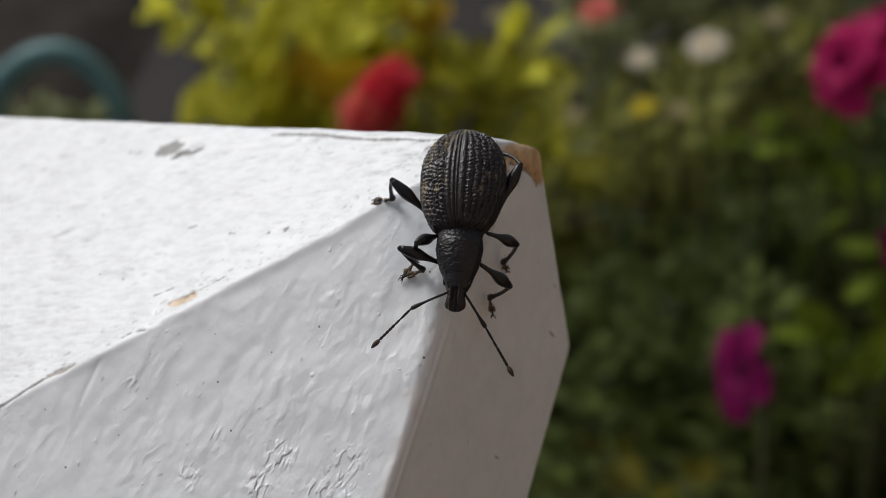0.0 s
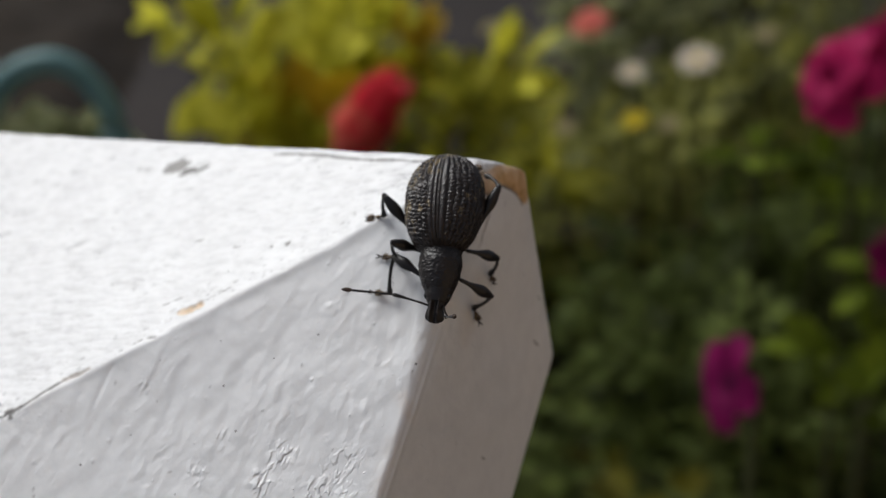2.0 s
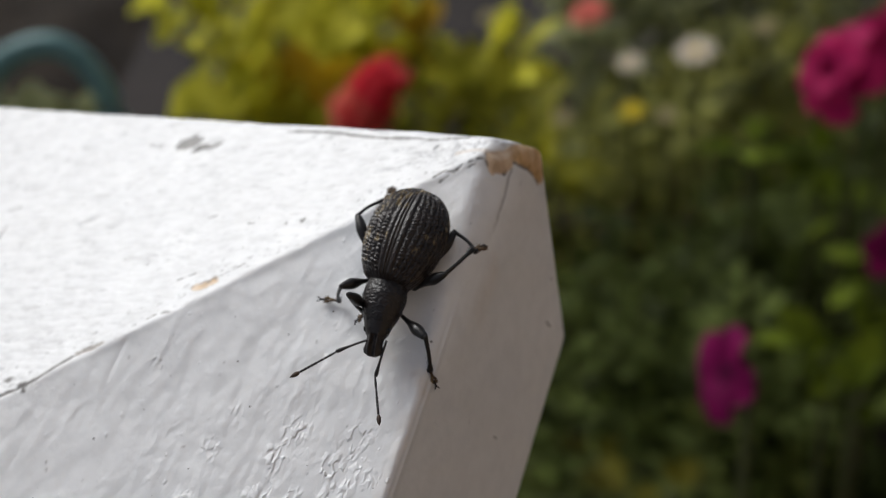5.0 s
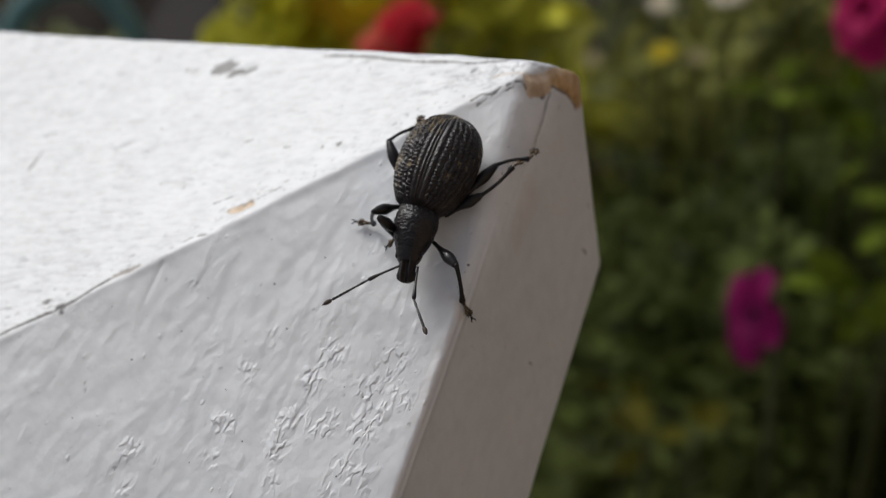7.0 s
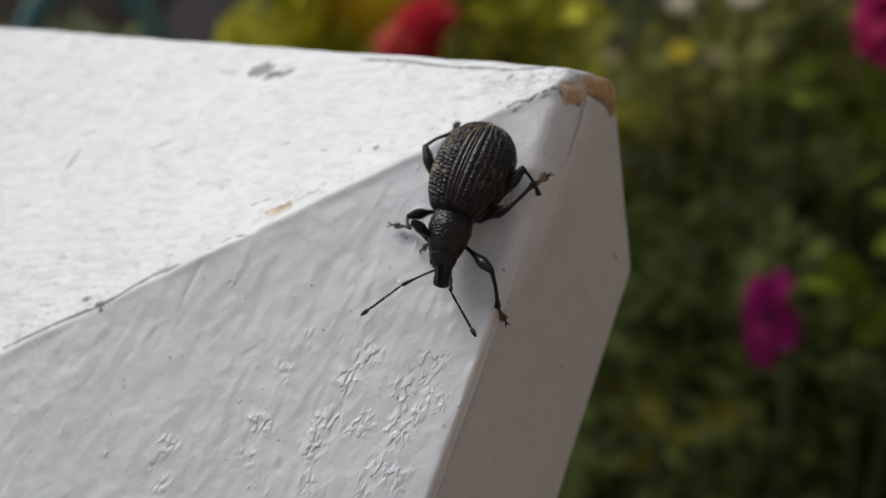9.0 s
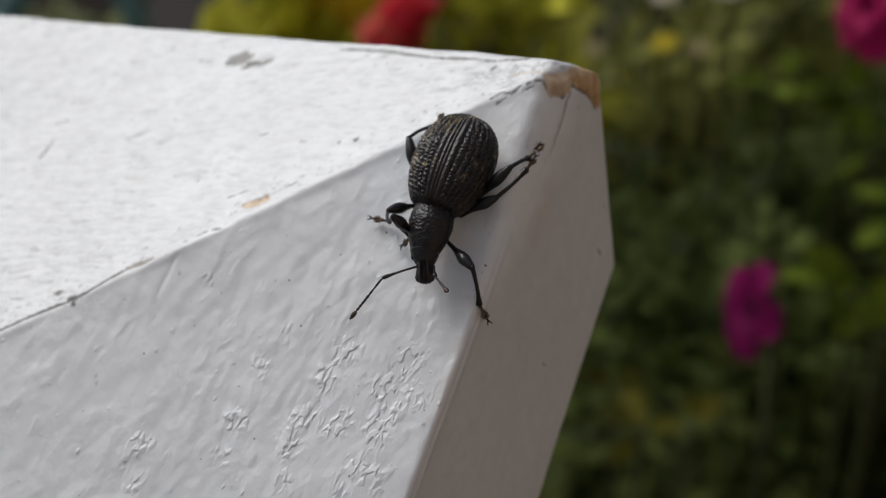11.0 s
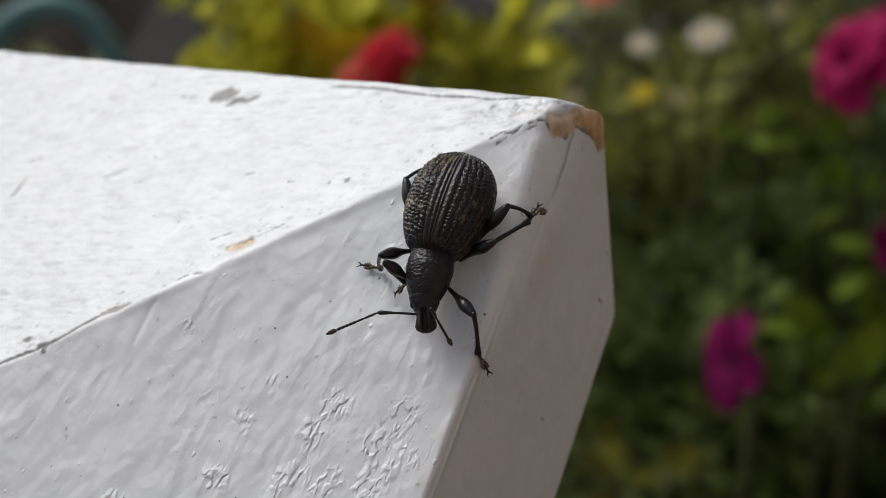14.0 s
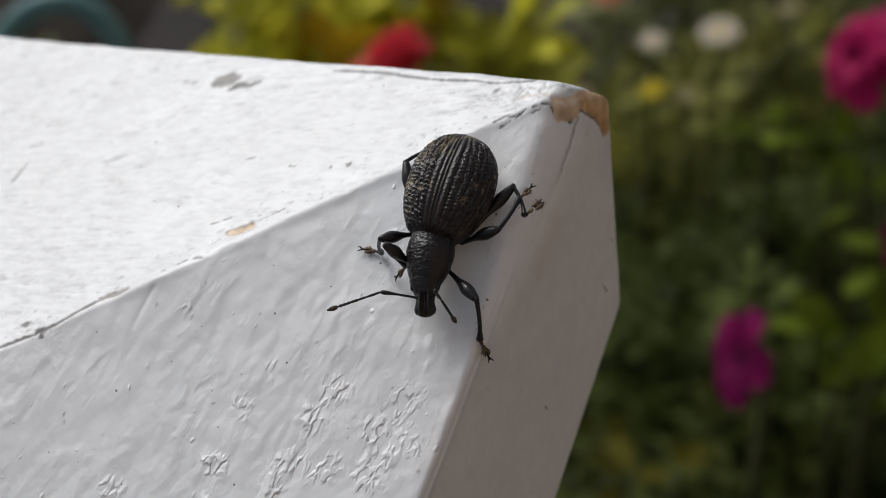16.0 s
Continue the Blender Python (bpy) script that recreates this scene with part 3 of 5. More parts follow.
def white_rail():
    rail = tagged(new("white_rail"), "white painted wooden rail with worn edges and a chipped corner", "rail")
    rail_end(rail)
    # the post that carries it, square with eased corners
    c, s, r = (-0.075, 0.050), 0.034, 0.005
    outline = [(c[0] + sx * s - sx * (r if k else 0), c[1] + sy * s - sy * (0 if k else r)) for sx, sy, ks in ((1, 1, (0, 1)), (-1, 1, (1, 0)), (-1, -1, (0, 1)), (1, -1, (1, 0))) for k in ks]
    loops = [[(x, y, z) for x, y in outline] for z in (-0.95, -0.6, -0.3, -0.075)]
    solid("post", *rings(loops), PAINT, rail, smooth=False)


white_rail()


# ---- the weevil: its own space has +y to the head, +z up its back, in millimetres ----
def mm(verts):
    return [Vector(v) * MM for v in verts]


def profile(stops, s):
    xs, ys = zip(*stops)
    return np.interp(s, xs, ys)


def smooth_profile(stops, s):
    """Eased values through stops, without corners."""
    fine = np.linspace(stops[0][0], stops[-1][0], 200)
    raw = profile(stops, fine)
    pad = np.pad(raw, 12, mode="edge")
    soft = np.convolve(pad, np.hanning(25) / np.hanning(25).sum(), mode="same")[12:-12]
    return np.interp(s, fine, soft)


def elytron(side, parent):
    """One ridged wing case with rows of pits and tubercles."""
    rows, cols = 250, 150
    s = np.linspace(0, 1, rows)[:, None] * np.ones((1, cols))
    a = np.ones((rows, 1)) * np.linspace(0.0, radians(122), cols)[None]
    y = 0.35 - 5.25 * s
    width = 1.97 * np.sqrt(np.clip(1 - np.where(s < 0.54, np.abs((s - 0.54) / 0.60) ** 2.1, np.abs((s - 0.54) / 0.49) ** 2.35), 0.0004, 1))
    width = np.maximum(width, 1.02 * (1 - step(s, 0.0, 0.22)))
    width = width * (1 - step(s, 0.97, 1.0) * 0.6)
    high = 1.62 * np.sqrt(np.clip(1 - np.abs((s - 0.47) / 0.56) ** 2.2, 0.0004, 1))
    high = np.maximum(high, 0.86 * (1 - step(s, 0.0, 0.2)))
    tuck = 0.80 + 0.20 * step(s, 0.0, 0.07)
    width, high = width * tuck, high * tuck
    base = -0.15 - 0.10 * s
    lines = 12.0
    grid = np.stack([s * 11, a * 5, 0 * s + 3 + side], -1).reshape(-1, 3)
    sway = (fractal(grid * 0.8, 2, 2).reshape(rows, cols) - 0.5)
    jitter = (fractal(grid * 2.4 + 2, 0, 2).reshape(rows, cols) - 0.5)
    phase = a / radians(122) * lines + (0.36 * sway + 0.55 * jitter) * step(a, 0.22, 0.5)
    across = np.cos(2 * np.pi * phase)
    odd = np.floor(phase + 0.5)
    beads = np.cos(2 * np.pi * (s * 25 + 0.5 * odd + 1.8 * sway + 0.9 * jitter))
    fade = step(s, 0.0, 0.07) * (1 - step(s, 0.93, 1.0))
    rough = step(a, radians(9), radians(16))
    worn = (1 - 0.55 * step(a, radians(50), radians(80))) * (0.5 + 0.8 * fractal(grid * 0.45 + 5, 1, 2).reshape(rows, cols))
    # ridges broken into warts, with a deep pit between each two
    bulge = fade * worn * (0.017 * across + rough * (0.034 * np.maximum(across, 0) * beads - 0.075 * np.maximum(-across, 0) * (0.5 - 0.5 * beads)) - (1 - rough) * 0.03 * np.maximum(-across, 0))
    bulge = bulge - 0.075 * fade * np.exp(-((a / radians(1.7)) ** 2))
    bulge = bulge + 0.070 * (fractal(grid * (2.6, 1.9, 1), 1, 3).reshape(rows, cols) - 0.5) * fade * rough
    bulge = bulge + 0.035 * (fractal(grid * (6.5, 4.6, 1) + 3, 3, 2).reshape(rows, cols) - 0.5) * fade
    rx, rz = width + bulge, high + bulge
    low = a > radians(90)
    z = base + np.where(low, 1.05 * width * 0.62, rz) * np.cos(a)
    x = side * (rx * np.sin(a) + 0.006)
    verts = np.stack([x, y, z], -1).reshape(-1, 3)
    flip = side > 0
    faces = []
    for i in range(rows - 1):
        for j in range(cols - 1):
            q = (i * cols + j, i * cols + j + 1, (i + 1) * cols + j + 1, (i + 1) * cols + j)
            faces.append(q if flip else q[::-1])
    return solid("elytron", mm(verts), faces, CRUST, parent, "ridged black wing case with rows of pits and faint golden flecks")


def barrel(stops, rows, sides, rough, seed, drop=None):
    """A body section through stops of (y, half width, height up, height down)."""
    stops = np.array(stops)
    s = np.linspace(stops[0, 0], stops[-1, 0], rows)
    w, up, dn = (smooth_profile(list(zip(stops[:, 0], stops[:, k])), s) for k in (1, 2, 3))
    mid = drop(s) if drop else 0 * s
    loops = []
    for i, y in enumerate(s):
        a = 2 * np.pi * np.arange(sides) / sides
        p = np.stack([w[i] * np.cos(a), np.full(sides, y), np.where(np.sin(a) > 0, up[i], dn[i]) * np.sin(a)], -1)
        if rough:
            bead = step(value_noise(p * 15 + seed, seed), 0.3, 0.85) - 0.4
            p[:, (0, 2)] *= 1 + rough * bead[:, None]
        p[:, 2] += mid[i]
        loops.append([Vector(v) for v in p])
    return rings(loops)


def build_weevil():
    weevil = tagged(new("weevil"), "black vine weevil with ridged wing cases and elbowed antennae", "beetle")
    elytron(1, weevil)
    elytron(-1, weevil)
    v, f = barrel([(-4.75, 0.25, 0.2, 0.25), (-4.2, 1.0, 0.4, 0.55), (-2.5, 1.85, 0.5, 0.95), (-0.8, 1.5, 0.5, 1.0), (0.3, 0.95, 0.5, 0.85)], 40, 32, 0.02, 1, lambda y: 0 * y - 0.25)
    solid("abdomen", mm(v), f, CRUST, weevil)
    v, f = barrel([(0.0, 0.90, 0.70, 0.82), (0.35, 0.99, 0.84, 0.88), (0.9, 1.06, 0.92, 0.90), (1.5, 0.96, 0.83, 0.85), (2.0, 0.79, 0.68, 0.70), (2.25, 0.66, 0.56, 0.58), (2.42, 0.50, 0.42, 0.44)], 110, 120, 0.035, 2, lambda y: -0.10 - 0.06 * y)
    waist = Vector((0, 0.1, -0.1))
    chest = solid("pronotum", mm([p - waist for p in v]), f, SHIELD, weevil, "finely granulated black thorax")
    chest.location = waist * MM

    def nod(y):
        return -0.22 - 0.09 * np.maximum(y - 2.0, 0) ** 1.4

    neck = Vector((0, 2.15, -0.2))
    v, f = barrel([(1.85, 0.62, 0.52, 0.54), (2.20, 0.70, 0.58, 0.58), (2.55, 0.61, 0.49, 0.50), (2.80, 0.47, 0.39, 0.42)], 30, 48, 0.03, 3, nod)
    head = solid("head", mm([p - neck for p in v]), f, SHIELD, weevil)
    head.location = neck * MM
    v, f = barrel([(2.55, 0.53, 0.40, 0.44), (2.86, 0.42, 0.33, 0.38), (3.06, 0.39, 0.31, 0.37), (3.26, 0.42, 0.30, 0.36), (3.42, 0.46, 0.28, 0.34), (3.56, 0.46, 0.22, 0.29), (3.67, 0.36, 0.13, 0.20), (3.74, 0.20, 0.06, 0.10)], 60, 64, 0.07, 1, nod)
    v = [Vector((p.x, p.y, p.z - 0.12 * math.exp(-((p.x / 0.10) ** 2)) * (1 if p.z > nod(p.y) else 0))) for p in v]
    v = [Vector((p.x, p.y, p.z + 0.10 * math.exp(-(((abs(p.x) - 0.19) / 0.06) ** 2)) * (1 if p.z > nod(p.y) else 0))) for p in v]
    solid("rostrum", mm([p - neck for p in v]), f, SHIELD, head, "short grooved snout widening at its tip")
    for side in (1, -1):
        v, f = ball((side * 0.52, 2.48, -0.18), 0.14, 0.19, 0.18)
        solid("eye", mm([p - neck for p in v]), f, EYE, head, "glossy black eye")
    return weevil, chest, head


LENGTHS = {"fore": (2.20, 1.85, 1.12), "mid": (2.00, 2.05, 1.10), "hind": (2.65, 1.62, 1.12)}
HIPS = {"fore": (0.78, 1.35, -0.82), "mid": (1.05, -0.15, -0.88), "hind": (1.42, -0.95, -0.88)}


def build_leg(kind, parent):
    """Thigh, shin and foot, each along its own +y from its joint."""
    fl, tl, sl = LENGTHS[kind]
    n = 18
    at = np.linspace(0, 1, n)
    radius = 0.095 + 0.165 * np.exp(-(((at - 0.68) / 0.24) ** 2)) + 0.045 * at
    radius[-1] *= 0.85
    radius[0] *= 0.8
    v, f = tube([(0, s * fl, 0.06 * math.sin(math.pi * s)) for s in at], radius, 14, 0.88)
    femur = solid("femur", mm(v), f, SMOOTH, parent)
    radius = 0.115 - 0.02 * np.sin(np.pi * at) + 0.055 * step(at, 0.75, 1.0)
    v, f = joined([tube([(0, s * tl, 0.10 * math.sin(math.pi * s)) for s in at], radius, 12, 0.85), ball((0, 0.0, 0), 0.135, 0.15, 0.125, 12, 8)])
    hairs = [tube([(0.09 * math.cos(k), tl * (0.55 + 0.03 * k), 0.09 * math.sin(k)), (0.17 * math.cos(k), tl * (0.60 + 0.03 * k), 0.17 * math.sin(k))], (0.012, 0.004), 4) for k in range(14)]
    tibia = solid("tibia", mm(joined([(v, f), *hairs])[0]), joined([(v, f), *hairs])[1], SMOOTH, parent)
    pieces = []
    for y0, y1, w in ((0.0, 0.26, 0.085), (0.24, 0.46, 0.10)):
        pieces.append(ball((0, (y0 + y1) / 2 * sl, 0), w, (y1 - y0) * 0.58 * sl, 0.07, 10, 6))
    lobe, reach = (1.45, 0.76) if kind == "hind" else (1.1, 0.58)
    for side in (1, -1):
        pieces.append(ball((side * 0.075 * lobe, reach * sl, -0.01), 0.075 * lobe, 0.15 * sl * lobe, 0.07 * lobe, 10, 6))
        # the fringe of hairs round each lobe
        for k in range(14):
            a, b = 2.4 * k, 0.8 * math.sin(1.7 * k)
            way = Vector((math.cos(a) * math.cos(b), math.sin(a) * math.cos(b), math.sin(b)))
            root = Vector((side * 0.075 * lobe + 0.06 * lobe * way.x, reach * sl + 0.13 * sl * lobe * way.y, 0.05 * way.z))
            pieces.append(tube([root, root + way * 0.085 * lobe], (0.016, 0.005), 4))
    v, f = joined(pieces)
    tarsus = solid("tarsus", mm(v), f, PAD, parent, "brownish lobed foot")
    v, f = tube([(0, 0.55 * sl, 0.02), (0, 0.72 * sl, 0.05), (0, 0.90 * sl, 0.05)], (0.035, 0.045, 0.06), 8)
    solid("claw_segment", mm(v), f, SMOOTH, tarsus)
    for side in (1, -1):
        pts = [(side * 0.03, 0.87 * sl, 0.05), (side * 0.09, 0.96 * sl, 0.07), (side * 0.11, 1.04 * sl, 0.03), (side * 0.08, 1.08 * sl, -0.05)]
        v, f = tube(pts, (0.035, 0.030, 0.020, 0.006), 6)
        solid("claw", mm(v), f, SMOOTH, tarsus)
    return femur, tibia, tarsus


SCAPE, LASH = 1.75, 2.45


def build_antenna(parent):
    """Scape and beaded lash with a pale pointed club, each along its own +y."""
    at = np.linspace(0, 1, 14)
    v, f = tube([(0, s * SCAPE, 0.05 * math.sin(math.pi * s)) for s in at], 0.055 + 0.055 * step(at, 0.55, 1.0) - 0.03 * step(at, 0.95, 1.0), 10)
    scape = solid("scape", mm(v), f, SMOOTH, parent)
    pieces = [ball((0, 0.14 * LASH, 0), 0.060, 0.17 * LASH, 0.060, 10, 6), ball((0, 0.34 * LASH, 0), 0.055, 0.10 * LASH, 0.055, 10, 6)]
    for k in range(5):
        pieces.append(ball((0, (0.45 + 0.073 * k) * LASH, 0), 0.068, 0.050 * LASH, 0.068, 10, 6))
    v, f = joined(pieces)
    lash = solid("funicle", mm(v), f, SMOOTH, parent)
    s = np.linspace(0, 1, 10)
    v, f = tube([(0, (0.78 + 0.22 * q) * LASH, 0) for q in s], 0.012 + 0.10 * np.sin(np.pi * s**0.8) ** 0.8, 10)
    solid("club", mm(v), f, CLUB, lash, "brownish pointed antenna club")
    return scape, lash


def aim(p, q, up=(0, 0, 1)):
    """The pose at p, in millimetres, whose +y points to q."""
    p, q = Vector(p) * MM, Vector(q) * MM
    y = (q - p).normalized()
    side = y.cross(Vector(up))
    if side.length < 0.05:
        side = y.cross(Vector((0, 1, 0)))
    x = side.normalized()
    m = Matrix((x, y, x.cross(y))).transposed().to_4x4()
    return Matrix.Translation(p) @ m


WEEVIL, THORAX, HEAD = build_weevil()
LEGS = {(side, kind): build_leg(kind, WEEVIL) for side in ("left", "right") for kind in ("fore", "mid", "hind")}
ANTENNAE = {side: build_antenna(WEEVIL) for side in ("left", "right")}


# ---- plants ----
def leaf_sheet(places, seed):
    """Many folded leaves in one mesh: rows of place, the way it points, its face and length."""
    rng = random.Random(seed)
    verts, faces = [], []
    for p, way, face, size, wide in places:
        way = way.normalized()
        side = way.cross(face).normalized()
        up = side.cross(way)
        b = len(verts)
        sag = rng.uniform(0.05, 0.25) * size
        for s, w in ((0.0, 0.04), (0.3, 0.85), (0.6, 0.9), (0.85, 0.45), (1.0, 0.0)):
            c = p + way * (s * size) - up * (sag * s * s)
            if w == 0.0:
                verts.append(c)
            else:
                e = side * (w * wide * size * 0.5)
                lift = up * (0.10 * w * size)
                verts += [c - e + lift, c, c + e + lift]
        for k in range(3):
            o = b + 3 * k
            faces += [(o, o + 1, o + 4, o + 3), (o + 1, o + 2, o + 5, o + 4)]
        o = b + 9
        faces += [(o, o + 1, o + 3), (o + 1, o + 2, o + 3)]
    return verts, faces


def mound(name, label, centre, radii, count, size, wide, mat, seed, stems, loose=0.22, lie=0.7, bunch=1):
    """A leafy plant: stems from the ground and a ragged crown of leaves with gaps."""
    rng = random.Random(seed)
    c = Vector(centre)
    plant = tagged(new(name), label, "plant")
    for k in range(stems):
        a = rng.uniform(0, 2 * math.pi)
        r = rng.uniform(0.1, 0.8)
        top = c + Vector((radii[0] * r * math.cos(a), radii[1] * r * math.sin(a), radii[2] * rng.uniform(0.2, 0.75)))
        foot = Vector((c.x + 0.25 * (top.x - c.x), c.y + 0.25 * (top.y - c.y), -0.93))
        pts = [foot.lerp(top, s) + Vector((0.02 * math.sin(5 * s + k), 0.02 * math.cos(4 * s + k), 0)) * s for s in np.linspace(0, 1, 9)]
        solid("stem", *tube(pts, np.linspace(0.006, 0.0022, 9), 6), STEM, plant)
    places = []
    lumps = [Vector((rng.gauss(0, 1), rng.gauss(0, 1), rng.gauss(0.3, 0.8))).normalized() for _ in range(26)]
    while len(places) < count:
        d = Vector((rng.gauss(0, 1), rng.gauss(0, 1), rng.gauss(0.25, 0.9))).normalized()
        near = max(d.dot(q) for q in lumps)
        if near < 0.80 and rng.random() < 0.6:
            continue
        r = (1 - loose * rng.random() ** 0.7 - 0.35 * rng.random() ** 4) * (0.86 + 0.2 * near)
        heart = c + Vector((radii[0] * d.x, radii[1] * d.y, radii[2] * d.z)) * r
        if heart.z < -0.9:
            continue
        for k in range(bunch):
            spread = Vector((rng.gauss(0, 1), rng.gauss(0, 1), rng.gauss(0, 0.8))) * (0.45 * size if bunch > 1 else 0.0)
            way = (d * 0.6 + spread * (1.2 / size) + Vector((rng.gauss(0, 0.6), rng.gauss(0, 0.6), rng.gauss(-0.1, 0.5))))
            face = (d * 0.8 + Vector((rng.gauss(0, 0.5), rng.gauss(0, 0.5), rng.gauss(lie, 0.4))))
            places.append((heart + spread, way, face, size * rng.uniform(0.6, 1.35), wide * rng.uniform(0.8, 1.2)))
    v, f = leaf_sheet(places, seed)
    tagged(solid("foliage", v, f, mat, plant), kind="stuff")
    return plant


def along(way, far, eye=(-0.0024, -0.0531, 0.0266)):
    return Vector(eye) + Vector(way).normalized() * far


def sprays(name, label, foot, clusters, size, wide, mat, seed):
    """A loose plant: bare stems from the ground, each ending in a spray of leaves; clusters as centre, reach and count."""
    rng = random.Random(seed)
    plant = tagged(new(name), label, "plant")
    foot = Vector(foot)
    places = []
    for centre, reach, count in clusters:
        pts = [foot.lerp(centre, s) + Vector((0.015 * math.sin(4 * s + reach * 90), 0.01 * math.sin(6 * s), 0)) * s * (1 - s) * 3 for s in np.linspace(0, 1, 9)]
        solid("stem", *tube(pts, np.linspace(0.0055, 0.0020, 9), 6), STEM, plant)
        for k in range(count):
            off = Vector((rng.gauss(0, 0.5), rng.gauss(0, 0.5), rng.gauss(0.05, 0.45))) * reach
            way = off.normalized() + Vector((rng.gauss(0, 0.3), rng.gauss(0, 0.3), rng.gauss(0.25, 0.35)))
            face = Vector((rng.gauss(0, 0.5), rng.gauss(-0.3, 0.5), rng.gauss(0.9, 0.3)))
            places.append((centre + 0.4 * off, way, face, size * rng.uniform(0.6, 1.3), wide * rng.uniform(0.8, 1.2)))
    v, f = leaf_sheet(places, seed)
    tagged(solid("foliage", v, f, mat, plant), kind="stuff")
    return plant


def petal_mesh(name, length, width, cup, mat):
    verts, faces = [], []
    rows, cols = 7, 5
    for i in range(rows):
        s = i / (rows - 1)
        w = width * (0.18 + 0.95 * math.sin(math.pi * min(s, 0.93) ** 0.9 * 0.78)) * 0.5
        for j in range(cols):
            u = j / (cols - 1) * 2 - 1
            ruffle = 0.05 * length * math.sin(5 * u + 3 * s) * s
            verts.append((u * w, length * s * (1 - 0.10 * u * u), cup * length * (s * (1.1 - s) * 1.6 + 0.18 * u * u * s) + ruffle))
    for i in range(rows - 1):
        for j in range(cols - 1):
            q = i * cols + j
            faces.append((q, q + 1, q + cols + 1, q + cols))
    mesh = bpy.data.meshes.new(name)
    mesh.from_pydata(verts, [], faces)
    mesh.materials.append(mat)
    mesh.polygons.foreach_set("use_smooth", [True] * len(faces))
    return mesh


def flower(name, label, at, facing, radius, petals, mat, heart, cup=0.25, layers=1, foot=None, wide=1.0):
    """Petals round a heart, on a stem that rises from the bed."""
    at, facing = Vector(at), Vector(facing).normalized()
    bloom = tagged(new(name), label, "flower")
    bloom.matrix_world = Matrix.Translation(at) @ facing.to_track_quat("Z", "Y").to_matrix().to_4x4()
    mesh = petal_mesh("petal", radius, radius * wide * 2.6 / petals * 1.5, cup, mat)
    for layer in range(layers):
        for k in range(petals):
            p = new("petal", mesh)
            p.parent = bloom
            p.matrix_local = pose(0, 0, 0.10 * radius * layer, 24 * layer + 4 * (k % 2), 3 * (k % 3), 360 * (k + 0.5 * layer) / petals) @ Matrix.Diagonal((1, 1 - 0.18 * layer, 1, 1))
    v, f = ball((0, 0, 0.06 * radius), 0.26 * radius, 0.26 * radius, 0.10 * radius, 12, 6)
    solid("flower_heart", v, f, heart, bloom)
    into = bloom.matrix_world.inverted()
    foot = Vector(foot or (at.x + 0.06, at.y + 0.10, -0.93))
    low = at - facing * radius * 0.5
    pts = [into @ (low.lerp(foot, s) - Vector((0, 0, 1)) * (0.12 * math.sin(math.pi * s) * (at.z - foot.z))) for s in np.linspace(0, 1, 12)]
    solid("stem", *tube([Vector((0, 0, -0.02 * radius)), *pts], [0.0016] * 13, 6), STEM, bloom)
    return bloom


def red_spike(at, lean, length, radius):
    """A dense plume of short overlapping petals on a stem."""
    at, lean = Vector(at), Vector(lean).normalized()
    bloom = tagged(new("red_flower"), "bright red plume-shaped flower head, salmon at its base", "flower")
    bloom.matrix_world = Matrix.Translation(at) @ lean.to_track_quat("Z", "Y").to_matrix().to_4x4()
    rng = random.Random(8)
    for k in range(90):
        s = (k + 0.5) / 90
        a = k * 2.399
        r = radius * (0.55 + 0.45 * math.sin(math.pi * min(1, 0.25 + s * 0.75))) * (1 - 0.5 * s**4)
        p = new("petal", RED_PETAL if s > 0.50 or rng.random() < 0.3 else PINK_PETAL)
        p.parent = bloom
        p.matrix_local = Matrix.Translation((0.75 * r * math.cos(a), 0.75 * r * math.sin(a), s * length)) @ pose(0, 0, 0, 0, 0, math.degrees(a) - 90) @ pose(0, 0, 0, rng.uniform(48, 70), rng.uniform(-12, 12), 0)
    into = bloom.matrix_world.inverted()
    foot = Vector((at.x + 0.03, at.y + 0.05, -0.93))
    pts = [into @ at.lerp(foot, s) for s in np.linspace(0, 1, 8)]
    solid("stem", *tube([Vector((0, 0, length * 0.9)), *pts], [radius * 0.25] * 2 + [0.003] * 7, 8), STEM, bloom)
    return bloom


RED_PETAL = petal_mesh("red_petal", 0.024, 0.016, 0.3, RED)
PINK_PETAL = petal_mesh("salmon_petal", 0.024, 0.016, 0.3, PINK)


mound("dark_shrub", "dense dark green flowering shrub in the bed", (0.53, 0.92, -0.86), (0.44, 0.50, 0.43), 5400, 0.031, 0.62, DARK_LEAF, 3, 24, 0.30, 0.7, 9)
mound("low_shrub", "low green trailing plant in the bed, coloured darker for shade", (0.13, 0.55, -0.84), (0.16, 0.20, 0.34), 1800, 0.027, 0.6, SHADED_LEAF, 5, 14, 0.30, 0.7, 8)
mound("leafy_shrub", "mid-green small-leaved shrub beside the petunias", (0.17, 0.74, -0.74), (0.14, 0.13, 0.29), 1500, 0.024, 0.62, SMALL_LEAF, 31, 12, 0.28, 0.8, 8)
mound("olive_shrub", "olive green leafy shrub behind the yellow-green sprays", (-0.11, 1.44, -0.88), (0.15, 0.12, 0.35), 260, 0.060, 0.5, FRESH_LEAF, 7, 12, 0.5, 1.2, 6)
mound("olive_shrub", "small olive green leafy plant behind the red flower", (0.005, 1.36, -0.88), (0.09, 0.10, 0.30), 130, 0.055, 0.50, FRESH_LEAF, 10, 5, 0.5, 1.2, 5)
mound("olive_shrub", "small olive green leafy plant behind the shrub", (0.085, 1.44, -0.90), (0.10, 0.12, 0.29), 150, 0.055, 0.50, FRESH_LEAF, 9, 6, 0.5, 1.2, 5)
